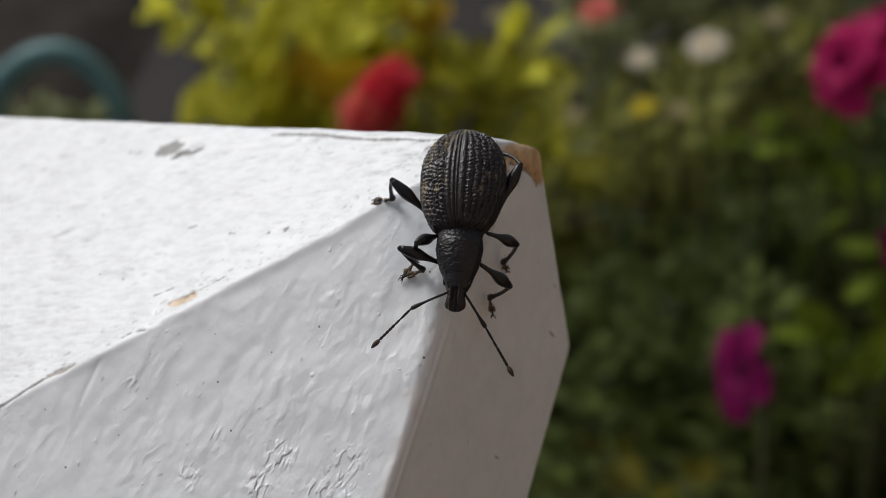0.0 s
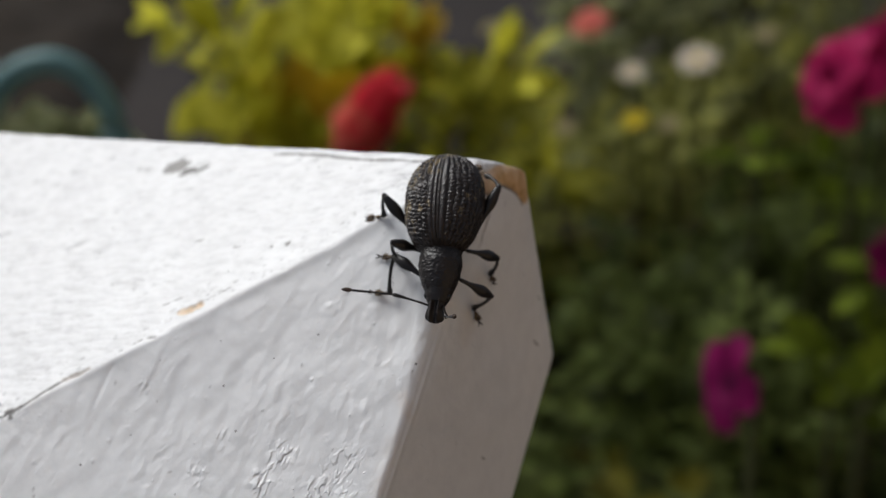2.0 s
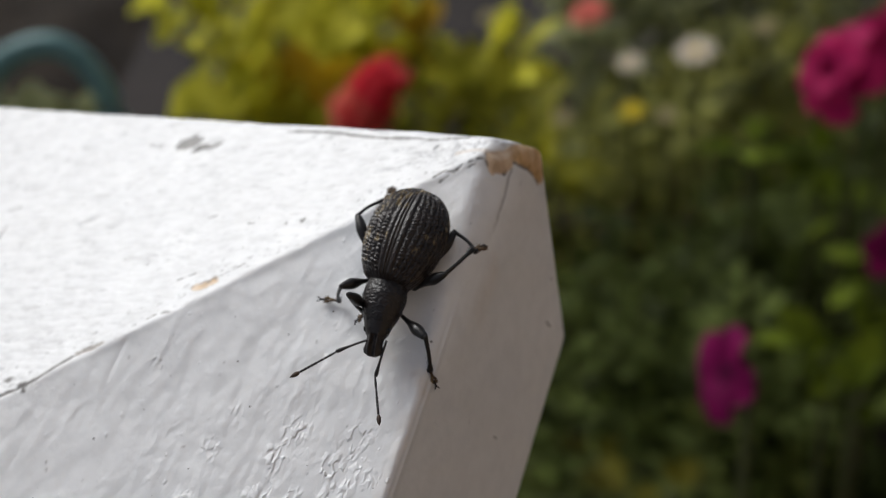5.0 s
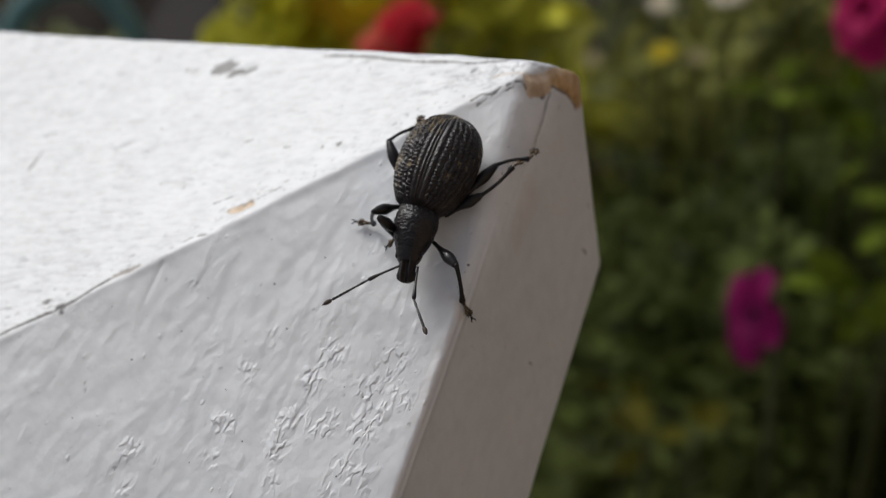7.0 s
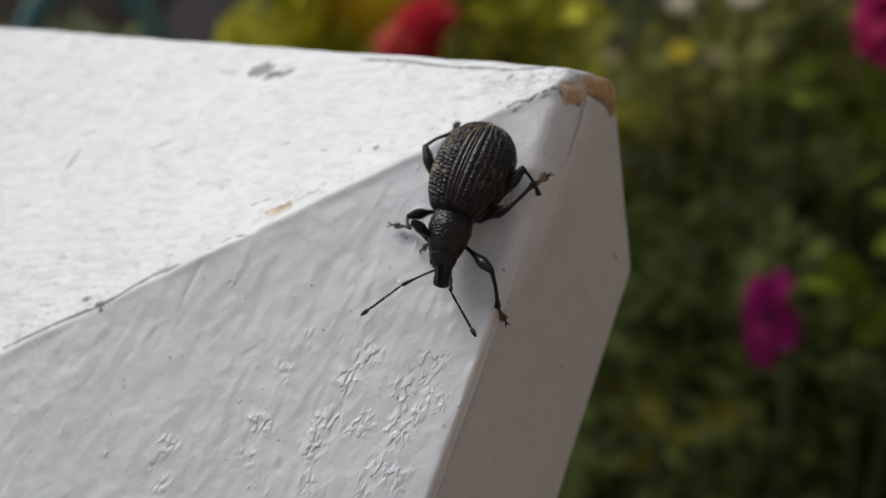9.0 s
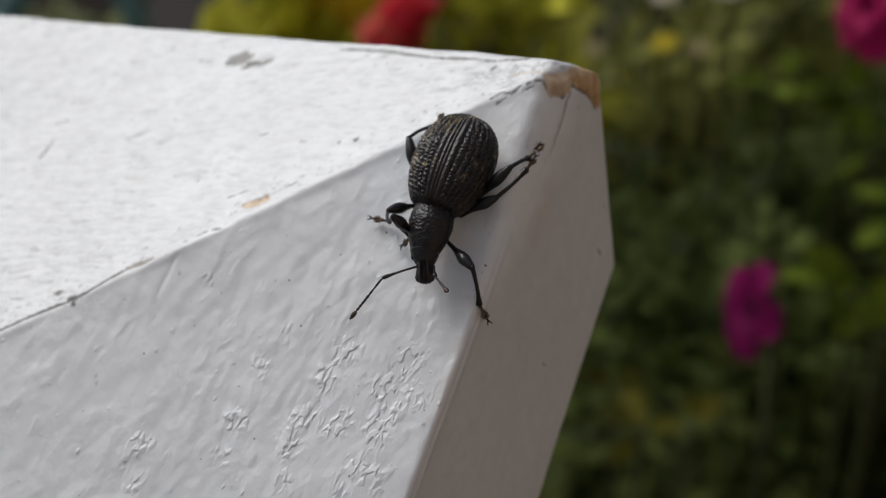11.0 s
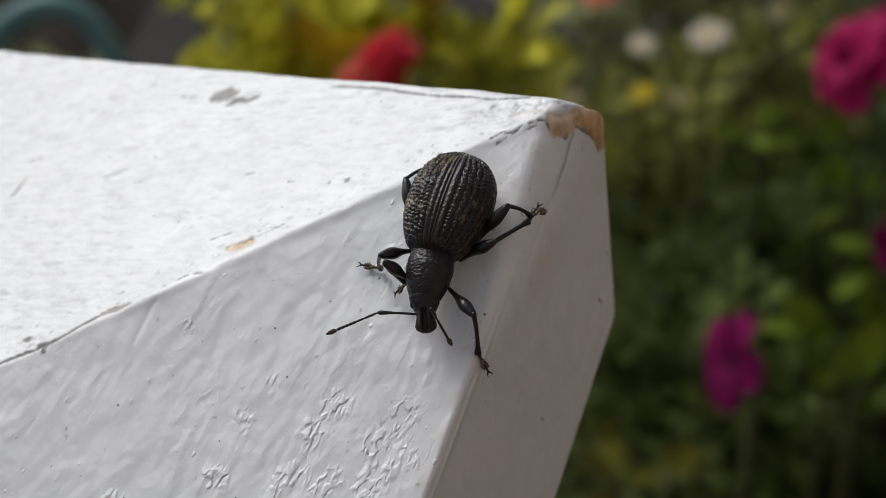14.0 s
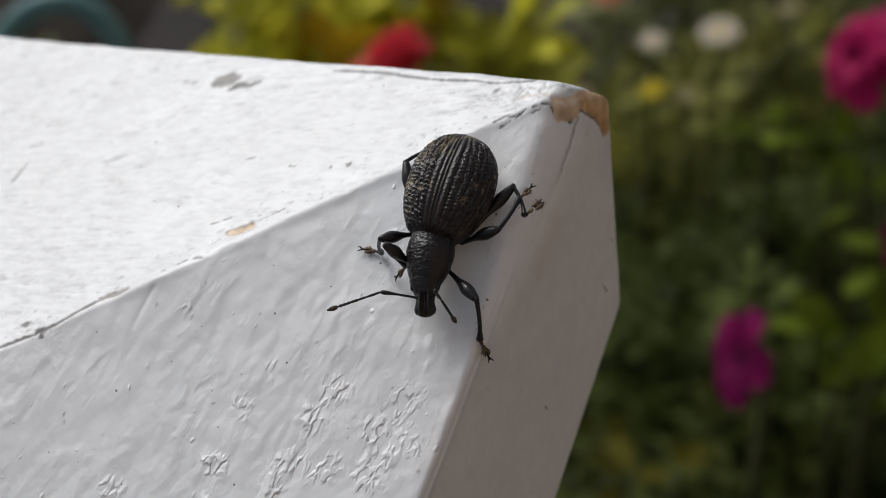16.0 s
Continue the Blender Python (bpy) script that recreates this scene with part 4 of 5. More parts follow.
sprays("lime_plant", "yellow-green plant with loose sprays of pointed leaves", (-0.17, 1.12, -0.93), [
    (along((-0.192, 0.925, -0.320), 1.30), 0.045, 7), (along((-0.156, 0.925, -0.338), 1.22), 0.045, 12), (along((-0.164, 0.915, -0.362), 1.22), 0.036, 10),
    (along((-0.143, 0.913, -0.384), 1.18), 0.050, 16), (along((-0.146, 0.904, -0.404), 1.16), 0.042, 12), (along((-0.097, 0.926, -0.368), 1.24), 0.048, 13), (along((-0.115, 0.905, -0.405), 1.18), 0.045, 12)], 0.050, 0.56, LIME_LEAF, 21)
sprays("lime_plant", "tall yellow-green plant with a broad spray of leaves", (-0.04, 1.26, -0.93), [
    (along((-0.060, 0.938, -0.345), 1.33), 0.075, 26), (along((-0.066, 0.935, -0.318), 1.35), 0.060, 14), (along((-0.040, 0.930, -0.375), 1.33), 0.050, 12), (along((0.050, 0.926, -0.366), 1.28), 0.034, 10), (along((0.051, 0.922, -0.385), 1.27), 0.034, 10)], 0.066, 0.52, LIME_LEAF, 22)
sprays("amber_plant", "amber-tinged leafy plant beside the red flower", (-0.06, 1.22, -0.93), [
    (along((-0.110, 0.914, -0.392), 1.20), 0.045, 12), (along((-0.017, 0.931, -0.360), 1.27), 0.045, 13), (along((-0.090, 0.910, -0.408), 1.18), 0.034, 8)], 0.052, 0.55, AMBER_LEAF, 23)
sprays("olive_plant", "yellow-olive plant in front of the shrub", (0.04, 0.95, -0.93), [
    (along((0.012, 0.918, -0.396), 1.02), 0.046, 14), (along((0.036, 0.910, -0.412), 1.00), 0.046, 15), (along((0.060, 0.903, -0.425), 0.97), 0.034, 10), (along((0.084, 0.890, -0.450), 0.90), 0.020, 10)], 0.040, 0.55, FRESH_LEAF, 24)
mound("sage_shrub", "soft grey-green plant at the back of the bed", (0.50, 1.98, -0.86), (0.40, 0.25, 0.42), 900, 0.060, 0.5, SAGE_LEAF, 15, 10, 0.4, 1.0)
sprays("green_sprig", "bright green leafy sprigs at the side of the shrub", (0.24, 0.48, -0.93), [
    (along((0.284, 0.787, -0.558), 0.74), 0.028, 13), (along((0.316, 0.788, -0.545), 0.75), 0.028, 11), (along((0.306, 0.768, -0.585), 0.72), 0.024, 8), (along((0.326, 0.810, -0.505), 0.76), 0.024, 7)], 0.024, 0.6, BRIGHT_LEAF, 16)
sprays("olive_sprig", "low yellow-olive sprigs under the petunias", (0.10, 0.42, -0.93), [
    (along((0.114, 0.765, -0.632), 0.66), 0.016, 6), (along((0.130, 0.742, -0.655), 0.64), 0.016, 6), (along((0.168, 0.742, -0.648), 0.64), 0.014, 4)], 0.017, 0.6, OLIVE_LEAF, 26)
sprays("green_sprig", "fresh green leafy sprigs at the top of the shrub", (0.30, 0.85, -0.93), [
    (along((0.235, 0.874, -0.430), 0.86), 0.026, 9), (along((0.289, 0.857, -0.430), 0.86), 0.026, 7), (along((0.303, 0.842, -0.465), 0.82), 0.024, 7)], 0.026, 0.6, BRIGHT_LEAF, 17)
mound("olive_plant", "broad olive green plant behind the flowering shrub", (0.46, 1.52, -0.86), (0.24, 0.15, 0.42), 560, 0.042, 0.5, MID_LEAF, 19, 8, 0.4, 1.2, 6)
mound("olive_plant", "olive green leafy plant between the shrubs", (0.20, 1.36, -0.88), (0.17, 0.15, 0.34), 420, 0.045, 0.5, MID_LEAF, 18, 8, 0.4, 1.2, 6)

VIEW = Vector((-0.2, -0.30, 0.9))
flower("petunia", "magenta petunia with ruffled petals and a dark throat", along((0.215, 0.79, -0.577), 0.40), (-0.93, -0.24, 0.26), 0.0160, 5, MAGENTA, THROAT, 0.40)
flower("petunia", "crimson magenta petunia with ruffled petals", along((0.304, 0.876, -0.372), 0.72), (-0.80, -0.42, 0.42), 0.0285, 5, CRIMSON, THROAT, 0.8, 2)
flower("petunia", "half-hidden crimson petunia with ruffled petals", along((0.334, 0.872, -0.347), 0.73), (-0.1, -0.75, 0.6), 0.0240, 5, CRIMSON, THROAT, 0.5, 2)
flower("petunia", "magenta petunia at the side of the shrub", along((0.328, 0.812, -0.484), 0.70), (0.1, -0.85, 0.4), 0.015, 5, MAGENTA, THROAT, 0.3)
flower("cream_flower", "pale cream daisy-like flower", along((0.197, 0.912, -0.363), 1.10), VIEW, 0.0185, 9, CREAM, YELLOW)
flower("cream_flower", "pale cream daisy-like flower", along((0.148, 0.916, -0.372), 1.10), VIEW, 0.0125, 9, CREAM, YELLOW)
flower("yellow_flower", "small yellow flower among dark leaves", along((0.149, 0.902, -0.406), 0.98), VIEW, 0.011, 8, YELLOW, YELLOW)
flower("pink_flower", "pink flower behind the shrub", along((0.118, 0.935, -0.340), 1.50), VIEW, 0.024, 7, PINK, RED, layers=2)
for way, far, size in (((0.096, 0.906, -0.412), 1.05, 0.013), ((0.175, 0.898, -0.409), 1.0, 0.011), ((0.246, 0.906, -0.343), 1.2, 0.014), ((0.042, 0.939, -0.341), 1.5, 0.016)):
    flower("faded_flower", "pale beige faded flower head among leaves", along(way, far), VIEW, 0.85 * size, 7, FADED, FADED, 0.4)
red_spike(along((-0.079, 0.9155, -0.432), 1.03), (0.56, -0.05, 0.78), 0.064, 0.0160)
PALE = along((-0.315, 0.885, -0.385), 1.42)
mound("pale_plant", "small pale green plant beside the watering can", (PALE.x, PALE.y, PALE.z - 0.035), (0.10, 0.05, 0.055), 170, 0.04, 0.6, PALE_LEAF, 12, 4, 0.5)


def watering_can():
    """Teal can with a broad arched handle over its top."""
    can = tagged(new("watering_can"), "teal painted watering can with an arched handle", "watering can")
    c = along((-0.289, 0.887, -0.370), 1.35)
    low = -0.945
    high = c.z - 0.065
    loops = []
    for z, r in ((low, 0.092), (low + 0.01, 0.098), (low + 0.12, 0.094), (high - 0.02, 0.088), (high, 0.090), (high, 0.080), (high - 0.05, 0.078)):
        loops.append([(c.x + r * math.cos(a), c.y + r * math.sin(a), z) for a in (2 * math.pi * k / 40 for k in range(40))])
    solid("body", *rings(loops), TEAL, can)
    arc = [Vector((c.x + (0.064 if math.cos(a) > 0 else 0.085) * math.cos(a), c.y + 0.02 * math.sin(a), high + 0.002 + 0.107 * math.sin(a))) for a in np.linspace(-0.35, math.pi + 0.35, 30)]
    solid("handle", *tube(arc, [0.0125] * 30, 14), TEAL, can)


watering_can()


# ---- what moves ----
# seconds and degrees by which the thorax turns on the waist
TURNS = [(0, 0.0), (0.5, 0.0), (1, 0.0), (1.5, 0.0), (2, 0.0), (2.5, 0.0), (3, 0.0), (5.5, 8.0), (7, 7.5), (8, 7.0), (11, 8.0), (12.5, 8.5), (14.5, 7.5), (16, 7.5)]


def thorax(t):
    return pose(0, 0.1 * MM, -0.1 * MM, 0, 0, float(np.interp(t, [r[0] for r in TURNS], [r[1] for r in TURNS])))


def bend(hip, knee, ankle, upper, lower):
    """The knee nearest to the one given that keeps both lengths of the leg."""
    way = ankle - hip
    if way.length < 1.2:
        return knee
    far = min(way.length, 0.995 * (upper + lower))
    way = way.normalized()
    x = (upper**2 - lower**2 + far**2) / (2 * far)
    out = knee - hip
    out = (out - out.dot(way) * way).normalized()
    return hip + way * x + out * math.sqrt(max(upper**2 - x**2, 0.0))


def leg_rows(key, rows):
    """Joints in the weevil's space, in millimetres: seconds, knee, ankle and claw."""
    side, kind = key
    femur, tibia, tarsus = LEGS[key]
    sx = 1 if side == "left" else -1
    hip = (HIPS[kind][0] * sx, HIPS[kind][1], HIPS[kind][2])

    def root(t):
        if kind != "fore":
            return Vector(hip)
        return thorax(t) @ ((Vector(hip) - Vector((0, 0.1, -0.1))) * MM) / MM

    rows = [(r[0], bend(root(r[0]), Vector(r[1:4]), Vector(r[4:7]), *LENGTHS[kind][:2]), r[4:7], r[7:10]) for r in rows]

    walk(femur, [(t, aim(root(t), k)) for t, k, a, c in rows])
    walk(tibia, [(t, aim(k, a, k - root(t))) for t, k, a, c in rows])
    walk(tarsus, [(t, aim(a, c)) for t, k, a, c in rows])


def antenna_rows(side, rows):
    """Root, elbow and tip in the weevil's space, in millimetres."""
    scape, lash = ANTENNAE[side]
    walk(scape, [(r[0], aim(r[1:4], r[4:7])) for r in rows])
    walk(lash, [(r[0], aim(r[4:7], r[7:10])) for r in rows])


def motions():
    # seconds, place in millimetres, turn in degrees
    walk(WEEVIL, [(t, pose(x * MM, y * MM, z * MM, a, b, c)) for t, x, y, z, a, b, c in [
        (0, -2.16, -3.22, -1.28, -36.2, 6.3, 168.6),
        (0.5, -2.17, -3.23, -1.29, -36.1, 6.7, 169.2),
        (1, -2.21, -3.24, -1.31, -36.1, 6.6, 169.1),
        (1.5, -2.21, -3.25, -1.31, -36.0, 6.9, 169.5),
        (2, -2.60, -3.20, -1.38, -36.2, 6.0, 168.3),
        (2.5, -3.01, -3.22, -1.50, -36.4, 4.4, 166.0),
        (3, -3.50, -3.44, -1.79, -36.5, 3.2, 164.5),
        (3.5, -4.04, -3.74, -2.13, -36.3, 1.7, 162.9),
        (4, -4.70, -4.10, -2.56, -35.9, -0.3, 161.0),
        (4.5, -5.41, -4.49, -3.02, -35.4, -2.4, 158.8),
        (5, -5.98, -4.80, -3.38, -35.0, -4.0, 157.1),
        (5.5, -6.18, -4.90, -3.50, -34.8, -4.5, 156.6),
        (6, -6.20, -4.89, -3.50, -34.9, -4.4, 156.7),
        (6.5, -6.23, -4.89, -3.50, -34.9, -4.4, 156.7),
        (7, -6.25, -4.88, -3.51, -34.9, -4.3, 156.8),
        (7.5, -6.31, -4.89, -3.53, -34.9, -4.4, 156.7),
        (8, -6.36, -4.90, -3.55, -34.8, -4.6, 156.5),
        (10.5, -6.39, -4.89, -3.55, -34.9, -4.1, 157.1),
        (11, -6.40, -4.89, -3.55, -34.9, -4.1, 157.2),
        (11.5, -6.43, -4.88, -3.55, -35.0, -2.8, 159.0),
        (12, -6.45, -4.87, -3.55, -35.0, -2.7, 159.2),
        (12.5, -6.48, -4.87, -3.56, -35.0, -2.6, 159.3),
        (13, -6.43, -4.87, -3.55, -35.0, -2.4, 159.6),
        (13.5, -6.38, -4.88, -3.54, -35.0, -2.3, 159.8),
        (14, -6.33, -4.88, -3.53, -35.0, -2.1, 160.0),
        (14.5, -6.28, -4.88, -3.52, -35.1, -1.9, 160.3),
        (15, -6.32, -4.86, -3.51, -35.1, -1.9, 160.4),
        (15.5, -6.35, -4.84, -3.50, -35.1, -1.8, 160.4),
        (16, -6.38, -4.82, -3.50, -35.1, -1.7, 160.5),
    ]])
    leg_rows(("left", "fore"), [
        (0, 2.57, 0.99, 0.41, 1.90, 1.35, -1.27, 2.97, 1.61, -1.48),
        (0.5, 2.51, 0.87, 0.45, 1.93, 1.19, -1.27, 2.98, 1.50, -1.47),
        (1, 2.52, 0.93, 0.46, 1.91, 1.16, -1.27, 2.96, 1.51, -1.48),
        (1.5, 2.38, 0.74, 0.56, 2.17, 0.84, -1.27, 3.06, 1.49, -1.51),
        (2, 2.54, 0.03, -0.83, 2.73, 1.81, -1.28, 3.81, 1.64, -1.49),
        (2.5, 2.32, 2.21, 0.50, 2.38, 2.68, -1.29, 3.48, 2.77, -1.46),
        (3, 2.89, 0.78, -1.07, 2.23, 2.49, -1.29, 3.32, 2.64, -1.52),
        (3.2, 2.58, 1.80, -0.60, 3.27, 3.44, -1.50, 4.11, 4.00, -1.59),
        (3.5, 2.40, 1.70, -0.40, 2.92, 3.18, -1.52, 3.75, 3.76, -1.62),
        (3.8, 2.30, 1.60, -0.30, 2.30, 2.70, -1.30, 3.10, 3.15, -1.55),
        (4.2, 2.16, 1.13, -0.10, 1.63, 2.16, -1.01, 2.52, 2.38, -1.50),
        (4.6, 1.80, 1.30, 0.36, 1.34, 2.01, -0.72, 2.14, 2.26, -1.24),
        (5, 1.07, 1.65, 1.32, 0.73, 1.68, -0.59, 1.33, 2.00, -1.47),
        (5.3, 1.14, 1.62, 1.23, 0.79, 1.71, -0.62, 1.41, 2.02, -1.47),
        (5.5, 1.14, 1.62, 1.23, 0.79, 1.71, -0.62, 1.41, 2.02, -1.47),
        (8, 1.21, 1.49, 1.22, 0.81, 1.52, -0.64, 1.34, 1.91, -1.52),
        (11, 1.26, 1.49, 1.20, 0.77, 1.54, -0.64, 1.32, 1.93, -1.52),
        (12, 1.28, 1.48, 1.18, 0.75, 1.54, -0.64, 1.33, 1.92, -1.52),
        (13.5, 1.37, 1.52, 1.14, 0.73, 1.56, -0.62, 1.39, 1.92, -1.47),
        (14.5, 1.62, 1.46, 1.05, 1.03, 1.48, -0.70, 1.58, 1.84, -1.61),
        (16, 1.51, 1.46, 1.10, 0.94, 1.50, -0.68, 1.49, 1.86, -1.58),
    ])
    leg_rows(("left", "mid"), [
        (0, 1.74, 0.88, 0.69, 2.32, 0.89, -1.27, 3.00, 1.72, -1.51),
        (0.5, 1.87, 0.73, 0.71, 2.38, 0.77, -1.27, 3.00, 1.64, -1.51),
        (1, 1.90, 0.71, 0.71, 2.40, 0.76, -1.27, 3.21, 1.46, -1.51),
        (1.5, 2.26, -0.20, 0.72, 2.64, 0.15, -1.27, 3.70, -0.05, -1.49),
        (2, 2.20, 0.02, 0.75, 2.54, -0.13, -1.27, 3.61, -0.27, -1.49),
        (2.5, 2.40, -0.02, 0.59, 3.25, 0.02, -1.27, 4.11, 0.66, -1.51),
        (3, 2.02, 0.93, 0.50, 2.59, 1.78, -1.28, 3.51, 2.36, -1.45),
        (3.2, 2.35, 0.85, 0.25, 2.93, 1.71, -1.48, 3.82, 2.22, -1.57),
        (3.5, 2.15, 0.88, 0.35, 2.62, 1.44, -1.49, 3.50, 1.97, -1.59),
        (3.8, 2.02, 0.92, 0.40, 2.58, 1.38, -1.40, 3.52, 1.85, -1.52),
        (4.2, 1.93, 0.98, 0.44, 2.58, 1.34, -1.27, 3.60, 1.66, -1.30),
        (4.6, 1.95, 0.97, 0.45, 2.59, 1.43, -1.39, 3.58, 1.81, -1.53),
        (5, 1.89, 1.00, 0.41, 2.58, 1.11, -1.49, 3.65, 1.30, -1.60),
        (5.3, 1.87, 1.01, 0.40, 2.58, 1.02, -1.52, 3.67, 1.16, -1.62),
        (5.5, 1.87, 1.01, 0.40, 2.58, 1.02, -1.52, 3.67, 1.16, -1.62),
        (8, 1.73, 0.91, 0.53, 2.39, 0.86, -1.44, 3.49, 1.06, -1.52),
        (11, 1.73, 0.91, 0.54, 2.37, 0.84, -1.44, 3.49, 0.96, -1.52),
        (12, 1.73, 0.89, 0.54, 2.35, 0.82, -1.44, 3.47, 0.91, -1.52),
        (13.5, 1.84, 0.89, 0.50, 2.44, 0.84, -1.48, 3.53, 0.91, -1.52),
        (14.5, 2.08, 0.87, 0.35, 2.66, 0.76, -1.61, 3.76, 0.81, -1.71),
        (16, 1.99, 0.88, 0.40, 2.57, 0.78, -1.57, 3.65, 0.82, -1.68),
    ])
    leg_rows(("left", "hind"), [
        (0, 3.22, -2.49, 0.31, 3.62, -2.33, -1.25, 4.69, -2.38, -1.59),
        (0.5, 3.14, -2.59, 0.29, 3.56, -2.36, -1.25, 4.64, -2.38, -1.56),
        (1, 3.15, -2.57, 0.30, 3.60, -2.47, -1.25, 4.66, -2.49, -1.62),
        (1.5, 3.11, -2.61, 0.31, 3.50, -2.47, -1.25, 4.57, -2.48, -1.58),
        (2, 2.98, -2.74, 0.29, 3.37, -2.42, -1.25, 4.41, -2.43, -1.64),
        (2.5, 3.07, -2.61, 0.36, 3.20, -2.44, -1.25, 4.24, -2.36, -1.67),
        (3, 2.96, -2.71, 0.37, 3.10, -2.60, -1.24, 4.12, -2.58, -1.70),
        (3.4, 2.96, -2.75, 0.27, 3.00, -2.81, -1.23, 3.89, -2.92, -1.69),
        (3.8, 2.95, -2.90, -0.10, 2.65, -3.56, -1.05, 3.05, -4.13, -1.38),
        (4.2, 2.96, -2.85, 0.01, 2.76, -3.33, -1.21, 3.30, -3.76, -1.65),
        (4.6, 2.95, -2.92, -0.16, 2.59, -3.68, -1.05, 2.91, -4.32, -1.38),
        (5, 2.95, -3.06, -0.51, 2.25, -4.42, -1.17, 2.09, -5.50, -1.58),
        (5.3, 2.95, -3.05, -0.48, 2.28, -4.35, -1.17, 2.29, -5.22, -1.62),
        (5.5, 2.95, -3.05, -0.48, 2.28, -4.35, -1.17, 2.29, -5.22, -1.62),
        (11, 2.71, -3.19, -0.47, 2.02, -4.48, -1.16, 1.97, -5.28, -1.57),
        (12, 2.52, -3.31, -0.47, 1.78, -4.58, -1.16, 1.72, -5.36, -1.57),
        (16, 2.47, -3.29, -0.47, 1.69, -4.53, -1.17, 1.56, -5.34, -1.58),
    ])
    leg_rows(("right", "fore"), [
        (0, -1.83, 1.71, -2.72, -0.57, 1.67, -4.10, -0.60, 2.31, -5.10),
        (0.5, -1.83, 1.69, -2.72, -0.57, 1.66, -4.10, -0.60, 2.28, -5.10),
        (1, -1.85, 1.68, -2.70, -0.60, 1.65, -4.08, -0.62, 2.20, -5.10),
        (1.5, -1.85, 1.62, -2.70, -0.60, 1.60, -4.08, -0.64, 2.15, -5.10),
        (2, -2.05, 1.56, -2.60, -0.86, 1.56, -4.05, -1.04, 2.10, -5.05),
        (2.5, -2.42, 1.57, -2.27, -1.43, 1.52, -3.85, -1.65, 1.88, -4.90),
        (3, -2.80, 1.13, -1.70, -2.02, 1.12, -3.35, -2.20, 1.50, -4.35),
        (3.4, -2.81, 1.08, -1.77, -1.98, 1.02, -3.43, -2.15, 1.40, -4.43),
        (3.8, -2.77, 1.25, -1.53, -2.13, 1.37, -3.15, -2.33, 1.75, -4.15),
        (4.2, -2.65, 1.85, -0.71, -2.67, 2.56, -2.03, -2.94, 2.98, -2.92),
        (4.6, -2.68, 1.71, -0.92, -2.54, 2.26, -2.42, -2.78, 2.67, -3.42),
        (5, -2.58, 2.23, -0.20, -3.01, 3.30, -1.57, -3.32, 3.74, -2.56),
        (5.3, -2.65, 2.43, -0.10, -3.06, 3.55, -1.51, -3.72, 4.00, -2.32),
        (5.5, -2.65, 2.43, -0.10, -3.06, 3.55, -1.51, -3.72, 4.00, -2.32),
        (7, -2.72, 2.33, -0.13, -3.17, 3.49, -1.50, -3.78, 4.01, -2.34),
        (8, -2.79, 2.23, -0.19, -3.31, 3.43, -1.50, -3.86, 3.92, -2.34),
        (11, -2.75, 2.33, -0.21, -3.32, 3.53, -1.50, -3.86, 4.00, -2.34),
        (12, -2.70, 2.38, -0.18, -3.19, 3.60, -1.50, -3.78, 4.10, -2.34),
        (13.5, -2.65, 2.44, -0.14, -3.02, 3.64, -1.50, -3.64, 4.20, -2.34),
        (16, -2.68, 2.45, -0.25, -3.04, 3.77, -1.50, -3.58, 4.32, -2.34),
    ])
